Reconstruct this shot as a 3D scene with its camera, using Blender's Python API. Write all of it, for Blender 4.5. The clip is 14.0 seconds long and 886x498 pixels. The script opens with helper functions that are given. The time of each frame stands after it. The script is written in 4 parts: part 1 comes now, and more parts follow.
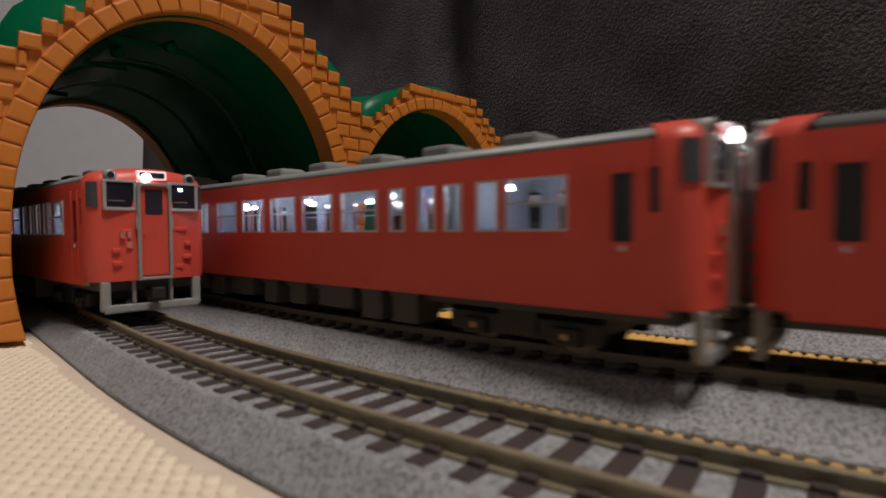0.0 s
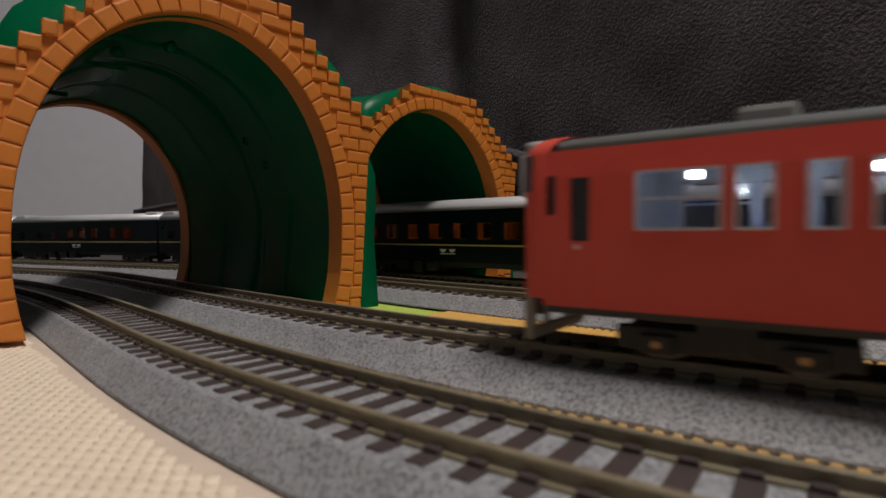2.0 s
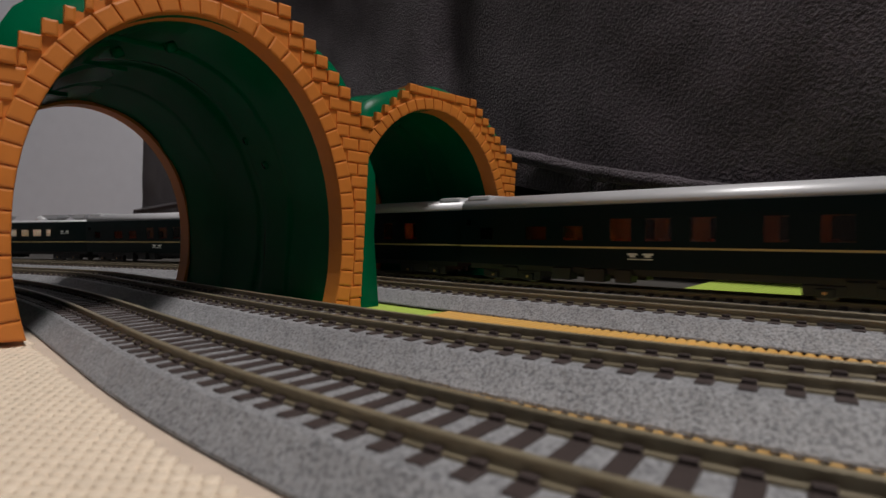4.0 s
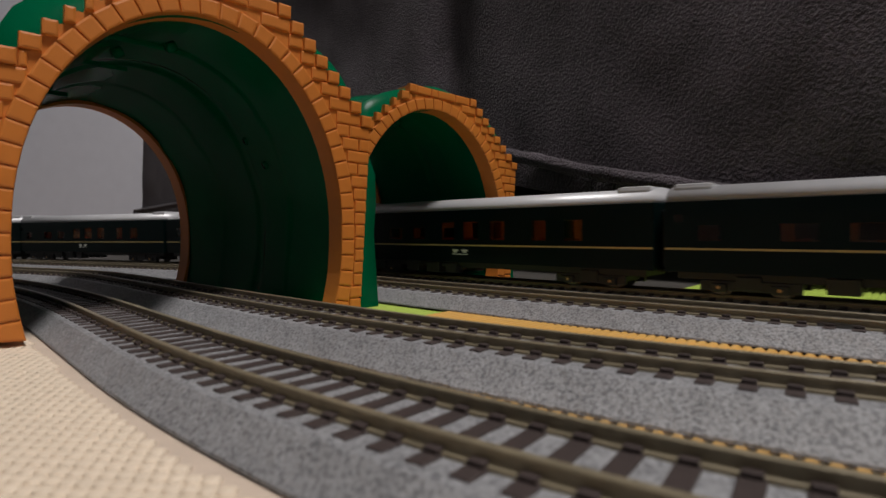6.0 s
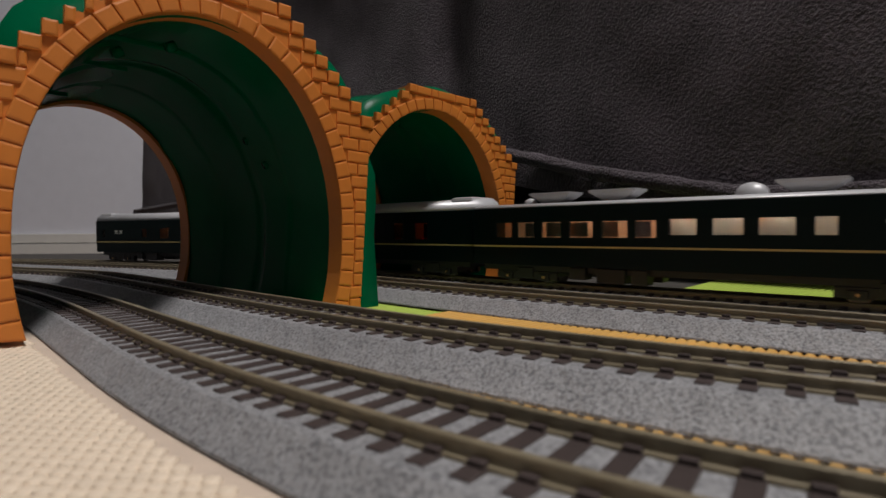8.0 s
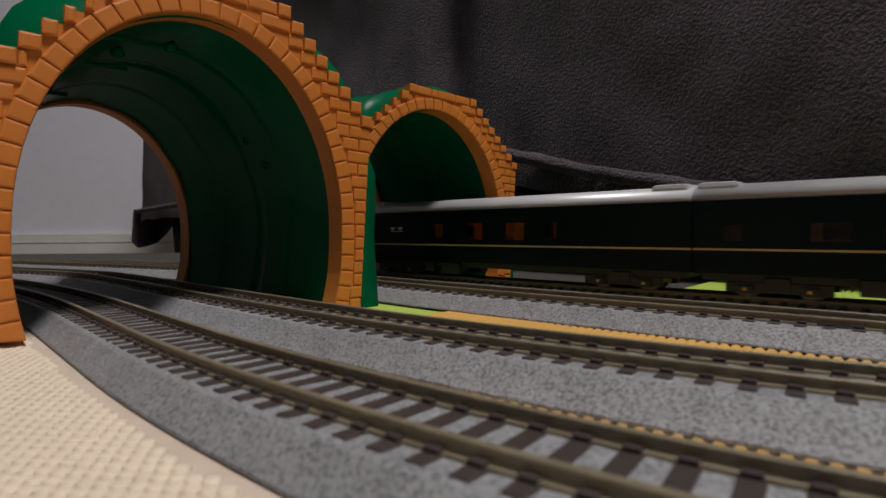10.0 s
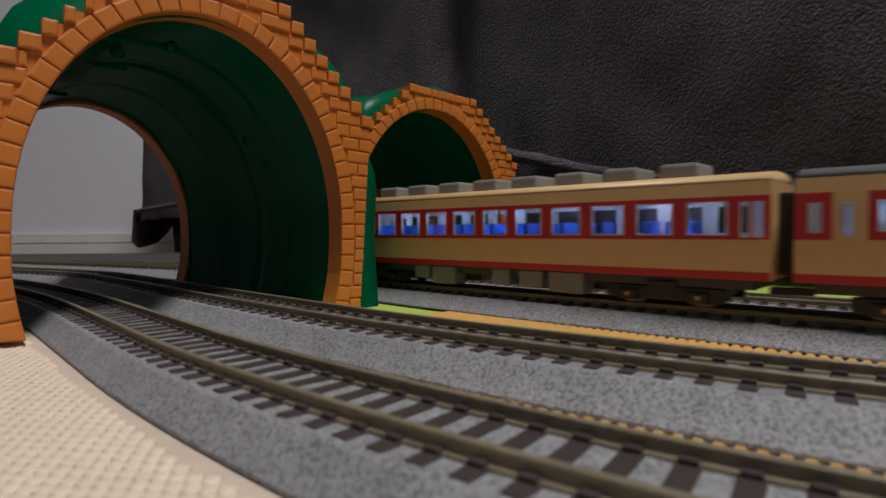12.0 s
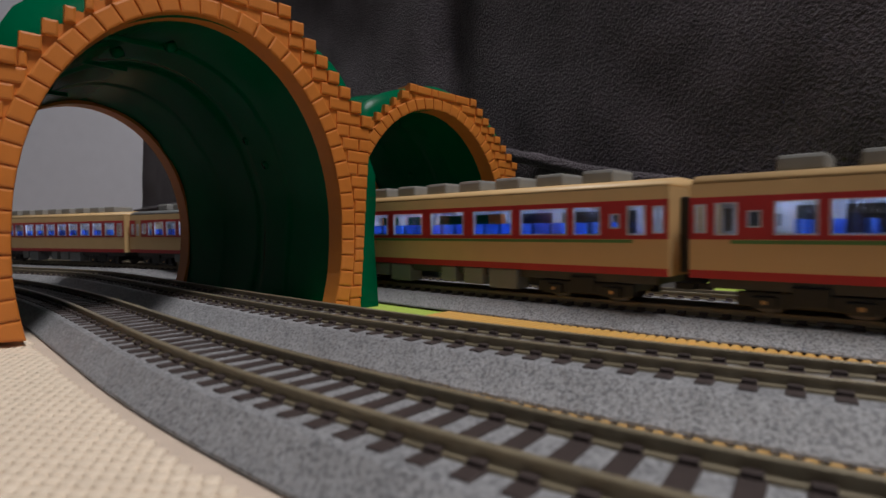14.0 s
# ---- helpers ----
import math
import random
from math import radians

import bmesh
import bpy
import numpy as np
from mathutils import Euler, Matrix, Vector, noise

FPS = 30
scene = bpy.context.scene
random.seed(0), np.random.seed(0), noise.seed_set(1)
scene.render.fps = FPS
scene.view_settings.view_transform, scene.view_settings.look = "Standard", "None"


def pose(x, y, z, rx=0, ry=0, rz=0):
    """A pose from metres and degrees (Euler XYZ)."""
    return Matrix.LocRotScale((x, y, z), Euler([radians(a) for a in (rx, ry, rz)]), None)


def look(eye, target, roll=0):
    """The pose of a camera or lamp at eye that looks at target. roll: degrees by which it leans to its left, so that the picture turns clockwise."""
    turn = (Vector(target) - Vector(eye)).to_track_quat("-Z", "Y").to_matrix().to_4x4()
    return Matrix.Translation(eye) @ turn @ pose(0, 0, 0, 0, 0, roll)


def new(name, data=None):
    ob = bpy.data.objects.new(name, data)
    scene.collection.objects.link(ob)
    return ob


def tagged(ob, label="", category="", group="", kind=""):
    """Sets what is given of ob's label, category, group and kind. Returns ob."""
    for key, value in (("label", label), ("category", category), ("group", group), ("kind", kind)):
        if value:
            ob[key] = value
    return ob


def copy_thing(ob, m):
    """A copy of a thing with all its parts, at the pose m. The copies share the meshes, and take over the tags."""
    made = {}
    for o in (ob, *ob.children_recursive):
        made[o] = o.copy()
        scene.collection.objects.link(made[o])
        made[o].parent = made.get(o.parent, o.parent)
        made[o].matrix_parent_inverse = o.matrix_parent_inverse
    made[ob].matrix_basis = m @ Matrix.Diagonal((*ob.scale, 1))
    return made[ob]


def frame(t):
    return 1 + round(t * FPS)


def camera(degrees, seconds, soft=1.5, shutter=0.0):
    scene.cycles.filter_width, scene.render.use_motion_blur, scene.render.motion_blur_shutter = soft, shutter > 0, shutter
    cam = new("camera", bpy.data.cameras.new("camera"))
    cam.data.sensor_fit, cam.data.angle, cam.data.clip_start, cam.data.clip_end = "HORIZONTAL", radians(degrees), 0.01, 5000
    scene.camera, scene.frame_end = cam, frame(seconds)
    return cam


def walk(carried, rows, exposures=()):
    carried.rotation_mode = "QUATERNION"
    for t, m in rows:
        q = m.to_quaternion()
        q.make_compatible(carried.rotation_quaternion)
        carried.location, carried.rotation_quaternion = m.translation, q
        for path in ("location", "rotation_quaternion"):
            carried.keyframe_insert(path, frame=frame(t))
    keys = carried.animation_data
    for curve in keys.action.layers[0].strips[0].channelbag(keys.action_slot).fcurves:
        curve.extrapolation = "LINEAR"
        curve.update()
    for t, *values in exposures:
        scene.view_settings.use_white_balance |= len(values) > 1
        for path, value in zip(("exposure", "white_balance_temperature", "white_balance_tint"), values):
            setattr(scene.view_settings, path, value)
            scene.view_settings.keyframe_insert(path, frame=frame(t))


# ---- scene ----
import itertools

# All plan numbers below are in millimetres; MM turns them into metres.
MM = 0.001

cam = camera(77.16, 14.0, 1.5, 0.25)
cam.data.dof.use_dof = True
cam.data.dof.focus_distance = 0.17
cam.data.dof.aperture_fstop = 40.0
EYE = (0.0, 0.0, 0.0214)
VIEW = look(EYE, (0.0, 1.0, 0.0214 - math.tan(radians(1.983))), -0.488)
walk(cam, [(0.0, VIEW), (14.0, VIEW)], [(0.0, -0.05, 6850, 10), (1.6, -0.05, 6750, 10), (3.0, 0.0, 6500, 10), (9.0, 0.0, 6450, 10), (14.0, -0.04, 6250, 10)])

# ---- light ----
world = bpy.data.worlds.new("room_night")
scene.world = world
world.use_nodes = True
world.node_tree.nodes["Background"].inputs[0].default_value = (0.02, 0.02, 0.022, 1)
world.node_tree.nodes["Background"].inputs[1].default_value = 0.3


def area_lamp(name, eye, target, size, watts, colour):
    data = bpy.data.lights.new(name, "AREA")
    data.shape, data.size, data.energy, data.color = "DISK", size, watts, colour
    ob = new(name, data)
    ob.matrix_world = look(eye, target)
    return ob


area_lamp("ceiling_lamp_light", (0.58, -0.40, 2.26), (0.58, -0.40, 0.0), 0.55, 51.0, (1.0, 0.955, 0.92))


# ---- materials ----
def material(name, colour, rough=0.5, metal=0.0, var=0.12, scale=400.0, bump=0.1, bump_scale=1500.0, bump_dist=0.00015,
             coat=0.0, spec=0.5, sheen=0.0):
    """A surface with colour variation at two scales, uneven gloss and fine relief."""
    m = bpy.data.materials.new(name)
    m.use_nodes = True
    nt = m.node_tree
    b = nt.nodes["Principled BSDF"]
    co = nt.nodes.new("ShaderNodeTexCoord")
    n1 = nt.nodes.new("ShaderNodeTexNoise")
    n1.inputs["Scale"].default_value, n1.inputs["Detail"].default_value = scale, 5
    n2 = nt.nodes.new("ShaderNodeTexNoise")
    n2.inputs["Scale"].default_value, n2.inputs["Detail"].default_value = scale / 9, 3
    nt.links.new(co.outputs["Object"], n1.inputs["Vector"])
    nt.links.new(co.outputs["Object"], n2.inputs["Vector"])
    add = nt.nodes.new("ShaderNodeMath")
    add.operation = "ADD"
    nt.links.new(n1.outputs["Fac"], add.inputs[0])
    nt.links.new(n2.outputs["Fac"], add.inputs[1])
    mp = nt.nodes.new("ShaderNodeMapRange")
    mp.inputs["From Min"].default_value, mp.inputs["From Max"].default_value = 0.6, 1.4
    mp.inputs["To Min"].default_value, mp.inputs["To Max"].default_value = 1 - var, 1 + var
    nt.links.new(add.outputs[0], mp.inputs["Value"])
    mul = nt.nodes.new("ShaderNodeVectorMath")
    mul.operation = "SCALE"
    mul.inputs[0].default_value = colour
    nt.links.new(mp.outputs[0], mul.inputs["Scale"])
    nt.links.new(mul.outputs[0], b.inputs["Base Color"])
    r = nt.nodes.new("ShaderNodeMapRange")
    r.inputs["To Min"].default_value, r.inputs["To Max"].default_value = max(0.02, rough - 0.08), min(1, rough + 0.08)
    nt.links.new(n2.outputs["Fac"], r.inputs["Value"])
    nt.links.new(r.outputs[0], b.inputs["Roughness"])
    b.inputs["Metallic"].default_value = metal
    b.inputs["Coat Weight"].default_value = coat
    b.inputs["Specular IOR Level"].default_value = spec
    b.inputs["Sheen Weight"].default_value = sheen
    if bump:
        n3 = nt.nodes.new("ShaderNodeTexNoise")
        n3.inputs["Scale"].default_value, n3.inputs["Detail"].default_value = bump_scale, 4
        nt.links.new(co.outputs["Object"], n3.inputs["Vector"])
        bp = nt.nodes.new("ShaderNodeBump")
        bp.inputs["Strength"].default_value, bp.inputs["Distance"].default_value = bump, bump_dist
        nt.links.new(n3.outputs["Fac"], bp.inputs["Height"])
        nt.links.new(bp.outputs[0], b.inputs["Normal"])
    return m


def ballast_material():
    """Moulded grey ballast: pale and dark grains, matt with a slight plastic sheen."""
    m = material("grey_ballast", (0.245, 0.245, 0.255), 0.6, 0, 0.2, 220, 0.5, 2300, 0.0004)
    nt = m.node_tree
    b = nt.nodes["Principled BSDF"]
    base = b.inputs["Base Color"].links[0].from_socket
    co = nt.nodes.new("ShaderNodeTexCoord")
    v = nt.nodes.new("ShaderNodeTexNoise")
    v.inputs["Scale"].default_value, v.inputs["Detail"].default_value = 2000, 3
    nt.links.new(co.outputs["Object"], v.inputs["Vector"])
    ramp = nt.nodes.new("ShaderNodeValToRGB")
    ramp.color_ramp.elements[0].position, ramp.color_ramp.elements[0].color = 0.36, (0.56, 0.56, 0.58, 1)
    ramp.color_ramp.elements[1].position, ramp.color_ramp.elements[1].color = 0.5, (1, 1, 1, 1)
    e = ramp.color_ramp.elements.new(0.66)
    e.color = (1.22, 1.22, 1.22, 1)
    nt.links.new(v.outputs["Fac"], ramp.inputs[0])
    mix = nt.nodes.new("ShaderNodeVectorMath")
    mix.operation = "MULTIPLY"
    nt.links.new(base, mix.inputs[0])
    nt.links.new(ramp.outputs[0], mix.inputs[1])
    nt.links.new(mix.outputs[0], b.inputs["Base Color"])
    return m


def glass_material(name, tint, clear=0.8):
    m = bpy.data.materials.new(name)
    m.use_nodes = True
    nt = m.node_tree
    nt.nodes.remove(nt.nodes["Principled BSDF"])
    out = nt.nodes["Material Output"]
    tr = nt.nodes.new("ShaderNodeBsdfTransparent")
    tr.inputs[0].default_value = (*tint, 1)
    gl = nt.nodes.new("ShaderNodeBsdfGlossy")
    gl.inputs["Roughness"].default_value = 0.12
    mix = nt.nodes.new("ShaderNodeMixShader")
    mix.inputs[0].default_value = 1 - clear
    nt.links.new(tr.outputs[0], mix.inputs[1])
    nt.links.new(gl.outputs[0], mix.inputs[2])
    nt.links.new(mix.outputs[0], out.inputs[0])
    return m


def glow_material(name, colour, strength):
    m = bpy.data.materials.new(name)
    m.use_nodes = True
    b = m.node_tree.nodes["Principled BSDF"]
    b.inputs["Base Color"].default_value = (0.8, 0.8, 0.8, 1)
    b.inputs["Emission Color"].default_value = (*colour, 1)
    b.inputs["Emission Strength"].default_value = strength
    return m


ORANGE = material("orange_plastic", (0.61, 0.195, 0.03), 0.42, 0, 0.07, 300, 0.25, 2200, 0.00012)
GREEN = material("green_plastic", (0.0004, 0.10, 0.042), 0.22, 0, 0.12, 120, 0.12, 140, 0.0003, 0, 0.3)
GREEN.node_tree.nodes["Principled BSDF"].inputs["IOR"].default_value = 1.16
BALLAST = ballast_material()
TIE = material("brown_tie_plastic", (0.045, 0.032, 0.03), 0.55, 0, 0.25, 900, 0.3, 2500)
RAIL = material("weathered_nickel_rail", (0.21, 0.175, 0.115), 0.45, 0.2, 0.25, 600, 0.3, 1800)
RED = material("vermilion_paint", (0.64, 0.078, 0.055), 0.40, 0, 0.06, 150, 0.1, 2500, 0.00015, 0, 0.4)
CREAM = material("cream_paint", (0.60, 0.40, 0.19), 0.42, 0, 0.06, 150, 0.1, 2500)
CRIMSON = material("crimson_paint", (0.42, 0.022, 0.024), 0.42, 0, 0.06, 150, 0.1, 2500)
DARKGREEN = material("dark_green_paint", (0.001, 0.0065, 0.0065), 0.32, 0, 0.15, 150, 0.1, 2500, 0.00015, 0, 0.18)
YELLOW = material("dull_gold_stripe", (0.45, 0.34, 0.14), 0.45, 0, 0.1, 400, 0.0)
SILVER = material("silver_roof_paint", (0.50, 0.50, 0.52), 0.38, 0.15, 0.08, 120, 0.15, 2000)
GREYROOF = material("grey_roof_paint", (0.20, 0.21, 0.21), 0.5, 0, 0.1, 200, 0.2, 2000)
GREYBOX = material("grey_moulding", (0.26, 0.26, 0.25), 0.5, 0, 0.12, 300, 0.2, 2000)
UNDER = material("dark_grey_underframe", (0.055, 0.055, 0.053), 0.55, 0, 0.2, 300, 0.3, 2000)
BLACK = material("black_bogie_plastic", (0.014, 0.014, 0.014), 0.5, 0, 0.2, 300, 0.3, 2000)
STEEL = material("wheel_steel", (0.13, 0.12, 0.11), 0.35, 0.9, 0.2, 500, 0.2, 2500)
BRASS = material("brass_bearing", (0.62, 0.38, 0.16), 0.35, 0.8, 0.2, 500, 0.0)
CHROME = material("silver_window_frame", (0.55, 0.55, 0.58), 0.4, 0.5, 0.08, 500, 0.0)
SEAT = material("blue_seat_plastic", (0.02, 0.13, 0.62), 0.5, 0, 0.12, 400, 0.0)
INNER = material("pale_interior_plastic", (0.42, 0.43, 0.46), 0.5, 0, 0.05, 300, 0.0)
TANINNER = material("tan_interior_plastic", (0.46, 0.27, 0.15), 0.5, 0, 0.2, 300, 0.0)
REDSEAT = material("dark_red_seat_plastic", (0.35, 0.03, 0.02), 0.5, 0, 0.12, 400, 0.0)
GLASS = glass_material("clear_pane", (0.93, 0.95, 0.98), 0.93)
SMOKED = glass_material("smoked_pane", (0.55, 0.47, 0.40), 0.95)
LED = glow_material("white_led", (0.80, 0.90, 1.0), 55.0)
HEADLAMP = glow_material("headlight_lens", (0.9, 0.95, 1.0), 16.0)
SIGNGLOW = glow_material("sign_glow", (1.0, 0.7, 0.8), 0.7)
LEDSOFT = glow_material("white_light_bar", (0.72, 0.78, 1.0), 46.0)
WARM = glow_material("warm_light_bar", (1.0, 0.66, 0.36), 15.0)
DINELIGHT = glow_material("pale_warm_light_bar", (1.0, 0.88, 0.72), 26.0)
WARMSOFT = glow_material("dim_warm_light_bar", (1.0, 0.5, 0.22), 9.0)
CURTAIN = material("pale_curtain", (0.6, 0.62, 0.56), 0.7, 0, 0.1, 400, 0.2)
PLUSH = material("charcoal_plush", (0.075, 0.060, 0.071), 0.95, 0, 0.5, 420, 1.0, 720, 0.0026, 0, 0.1, 0.2)
WALL = material("pale_grey_wallpaper", (0.76, 0.76, 0.83), 0.85, 0, 0.04, 30, 0.4, 500, 0.0004)
WHITE = material("white_skirting", (0.78, 0.76, 0.72), 0.5, 0, 0.04, 60, 0.1, 500)
# for the unseen walls: base colour darkened so that less fill light bounces back
PLAINWALL = material("darkened_wallpaper", (0.19, 0.19, 0.194), 0.85, 0, 0.06, 20, 0.3, 400, 0.0004)
CEIL = material("white_ceiling", (0.80, 0.79, 0.77), 0.9, 0, 0.04, 20, 0.2, 300)
FLOORM = material("brown_floorboards", (0.16, 0.09, 0.05), 0.5, 0, 0.25, 40, 0.2, 300)
MAT = material("cream_woven_vinyl", (0.72, 0.60, 0.47), 0.6, 0, 0.10, 350, 0.35, 2500, 0.0002)
MATEDGE = material("plain_vinyl_border", (0.58, 0.47, 0.38), 0.6, 0, 0.08, 250, 0.3, 2500, 0.0002)
LIME = material("lime_plastic", (0.38, 0.50, 0.085), 0.5, 0, 0.08, 250, 0.2, 1500)
SAND = material("ochre_plastic", (0.60, 0.34, 0.085), 0.5, 0, 0.08, 250, 0.2, 1500)
BOARD = material("dark_board", (0.05, 0.045, 0.04), 0.7, 0, 0.25, 60, 0.3, 500)
STRIPE = material("muted_green_stripe", (0.10, 0.22, 0.06), 0.45, 0, 0.1, 400, 0.0)
MARKING = material("faint_marking_paint", (0.50, 0.16, 0.12), 0.5, 0, 0.3, 900, 0.0)
CORNERGLASS = material("pale_corner_pane", (0.07, 0.07, 0.085), 0.15, 0, 0.25, 500, 0.0)
CABGLASS = material("grey_windscreen", (0.012, 0.015, 0.025), 0.08, 0, 0.3, 200, 0.0)
DOORGLASS = material("dark_door_window", (0.02, 0.02, 0.03), 0.2, 0, 0.2, 300, 0.0)


# ---- helpers for meshes ----
def finish(bm, name, mats):
    bmesh.ops.scale(bm, vec=(MM, MM, MM), verts=bm.verts)
    me = bpy.data.meshes.new(name)
    bm.to_mesh(me)
    bm.free()
    for m in mats if isinstance(mats, (list, tuple)) else [mats]:
        me.materials.append(m)
    return me


def part(name, bm, mats, parent=None, label=""):
    """Links a bmesh (or a finished mesh) as one object under a thing or a part."""
    me = finish(bm, name, mats) if isinstance(bm, bmesh.types.BMesh) else bm
    ob = new(name, me)
    ob.parent = parent
    return tagged(ob, label)


def thing(name, label, category, group="", kind=""):
    return tagged(new(name), label, category, group, kind)


def smooth(bm, on=True):
    for f in bm.faces:
        f.smooth = on
    return bm


def box(bm, x0, x1, y0, y1, z0, z1, bevel=0.0, mat=0):
    r = bmesh.ops.create_cube(bm, size=1)
    vs = r["verts"]
    for v in vs:
        v.co = Vector(((x0 + x1) / 2 + v.co.x * (x1 - x0), (y0 + y1) / 2 + v.co.y * (y1 - y0), (z0 + z1) / 2 + v.co.z * (z1 - z0)))
    fs = {f for v in vs for f in v.link_faces}
    for f in fs:
        f.material_index = mat
    if bevel:
        es = list({e for v in vs for e in v.link_edges})
        bmesh.ops.bevel(bm, geom=es, offset=bevel, segments=2, affect="EDGES", profile=0.6)
    return bm


def boxes(*rows, bevel=0.0):
    bm = bmesh.new()
    for r in rows:
        box(bm, *r, bevel=bevel)
    return bm


def disc(bm, centre, axis, r, depth, seg=16):
    m = Matrix.Translation(centre) @ Vector(axis).to_track_quat("Z", "Y").to_matrix().to_4x4()
    bmesh.ops.create_cone(bm, cap_ends=True, segments=seg, radius1=r, radius2=r, depth=depth, matrix=m)
    return bm


def extrude_outline(pts, x0, x1, mat=0):
    """A prism along x with the (y, z) outline pts."""
    bm = bmesh.new()
    a = [bm.verts.new((x0, y, z)) for y, z in pts]
    b = [bm.verts.new((x1, y, z)) for y, z in pts]
    n = len(pts)
    for i in range(n):
        bm.faces.new((a[i], a[(i + 1) % n], b[(i + 1) % n], b[i]))
    bm.faces.new(a[::-1])
    bm.faces.new(b)
    bmesh.ops.recalc_face_normals(bm, faces=bm.faces)
    return bm


# ---- plan curves ----
class Path:
    """A smooth centre line through plan points, with arc length from its first point; straight on past both ends."""

    def __init__(self, pts):
        p = [Vector(q) for q in pts]
        p = [p[0] * 2 - p[1]] + p + [p[-1] * 2 - p[-2]]
        out = []
        for i in range(1, len(p) - 2):
            for k in range(24):
                t = k / 24
                a, b, c, d = p[i - 1:i + 3]
                out.append(0.5 * ((2 * b) + (c - a) * t + (2 * a - 5 * b + 4 * c - d) * t * t + (3 * b - a - 3 * c + d) * t ** 3))
        out.append(p[-2])
        for _ in range(60):
            out = [out[0]] + [(out[i - 1] + out[i] * 2 + out[i + 1]) / 4 for i in range(1, len(out) - 1)] + [out[-1]]
        self.p = out
        self.s = [0.0]
        for a, b in zip(out, out[1:]):
            self.s.append(self.s[-1] + (b - a).length)
        self.length = self.s[-1]

    def at(self, s):
        if s <= 0:
            d = (self.p[1] - self.p[0]).normalized()
            return self.p[0] + d * s
        if s >= self.length:
            d = (self.p[-1] - self.p[-2]).normalized()
            return self.p[-1] + d * (s - self.length)
        lo, hi = 0, len(self.s) - 1
        while hi - lo > 1:
            mid = (lo + hi) // 2
            lo, hi = (mid, hi) if self.s[mid] <= s else (lo, mid)
        k = (s - self.s[lo]) / (self.s[hi] - self.s[lo])
        return self.p[lo].lerp(self.p[hi], k)

    def way(self, s):
        return (self.at(s + 1) - self.at(s - 1)).normalized()

    def near_s(self, x, y):
        return min(zip(self.p, self.s), key=lambda q: (q[0] - Vector((x, y))).length)[1]


RAIL_TOP = 5.35
# from far left, through the tunnels, to the right past the lens
PATH_A = Path([(-900, 330), (-560, 312), (-380, 290), (-270, 258), (-200, 222), (-165, 200), (-130, 174), (-94, 142), (-61, 108), (-28, 74), (8, 43), (38, 23), (78, -6), (140, -61), (700, -554)])
PATH_B = Path([(-900, 366), (-560, 348), (-380, 326), (-280, 295), (-200, 254), (-146, 226), (-110, 195), (-76, 162), (-42, 129), (-7, 97), (31, 68), (62, 48), (102, 19), (165, -37), (725, -530)])
PATH_C = Path([(-1300, 440), (-700, 415), (-430, 385), (-290, 346), (-222, 316), (-182, 296), (-140, 274), (-100, 252), (-62, 224), (-30, 194), (-6, 170), (29, 138), (65, 107), (101, 75), (137, 43), (210, -21), (770, -514)])
PATH_D = Path([(-1300, 482), (-700, 457), (-430, 426), (-280, 388), (-203, 356), (-163, 336), (-119, 315), (-78, 292), (-38, 260), (-2, 229), (24, 204), (59, 172), (95, 141), (131, 109), (167, 77), (240, 13), (800, -480)])


def sweep(path, s0, s1, step, outline, closed=True, cap=True):
    """A mesh of the (offset, z) outline carried along a path."""
    bm = bmesh.new()
    n = max(2, int((s1 - s0) / step))
    rings = []
    for i in range(n + 1):
        s = s0 + (s1 - s0) * i / n
        q, w = path.at(s), path.way(s)
        side = Vector((w.y, -w.x))
        rings.append([bm.verts.new((q.x + side.x * o, q.y + side.y * o, z)) for o, z in outline])
    m = len(outline)
    for a, b in zip(rings, rings[1:]):
        for i in range(m if closed else m - 1):
            bm.faces.new((a[i], a[(i + 1) % m], b[(i + 1) % m], b[i]))
    if closed and cap:
        bm.faces.new(rings[0][::-1])
        bm.faces.new(rings[-1])
    bmesh.ops.recalc_face_normals(bm, faces=bm.faces)
    return bm


# ---- the room ----
FLOOR_Z = -62.0


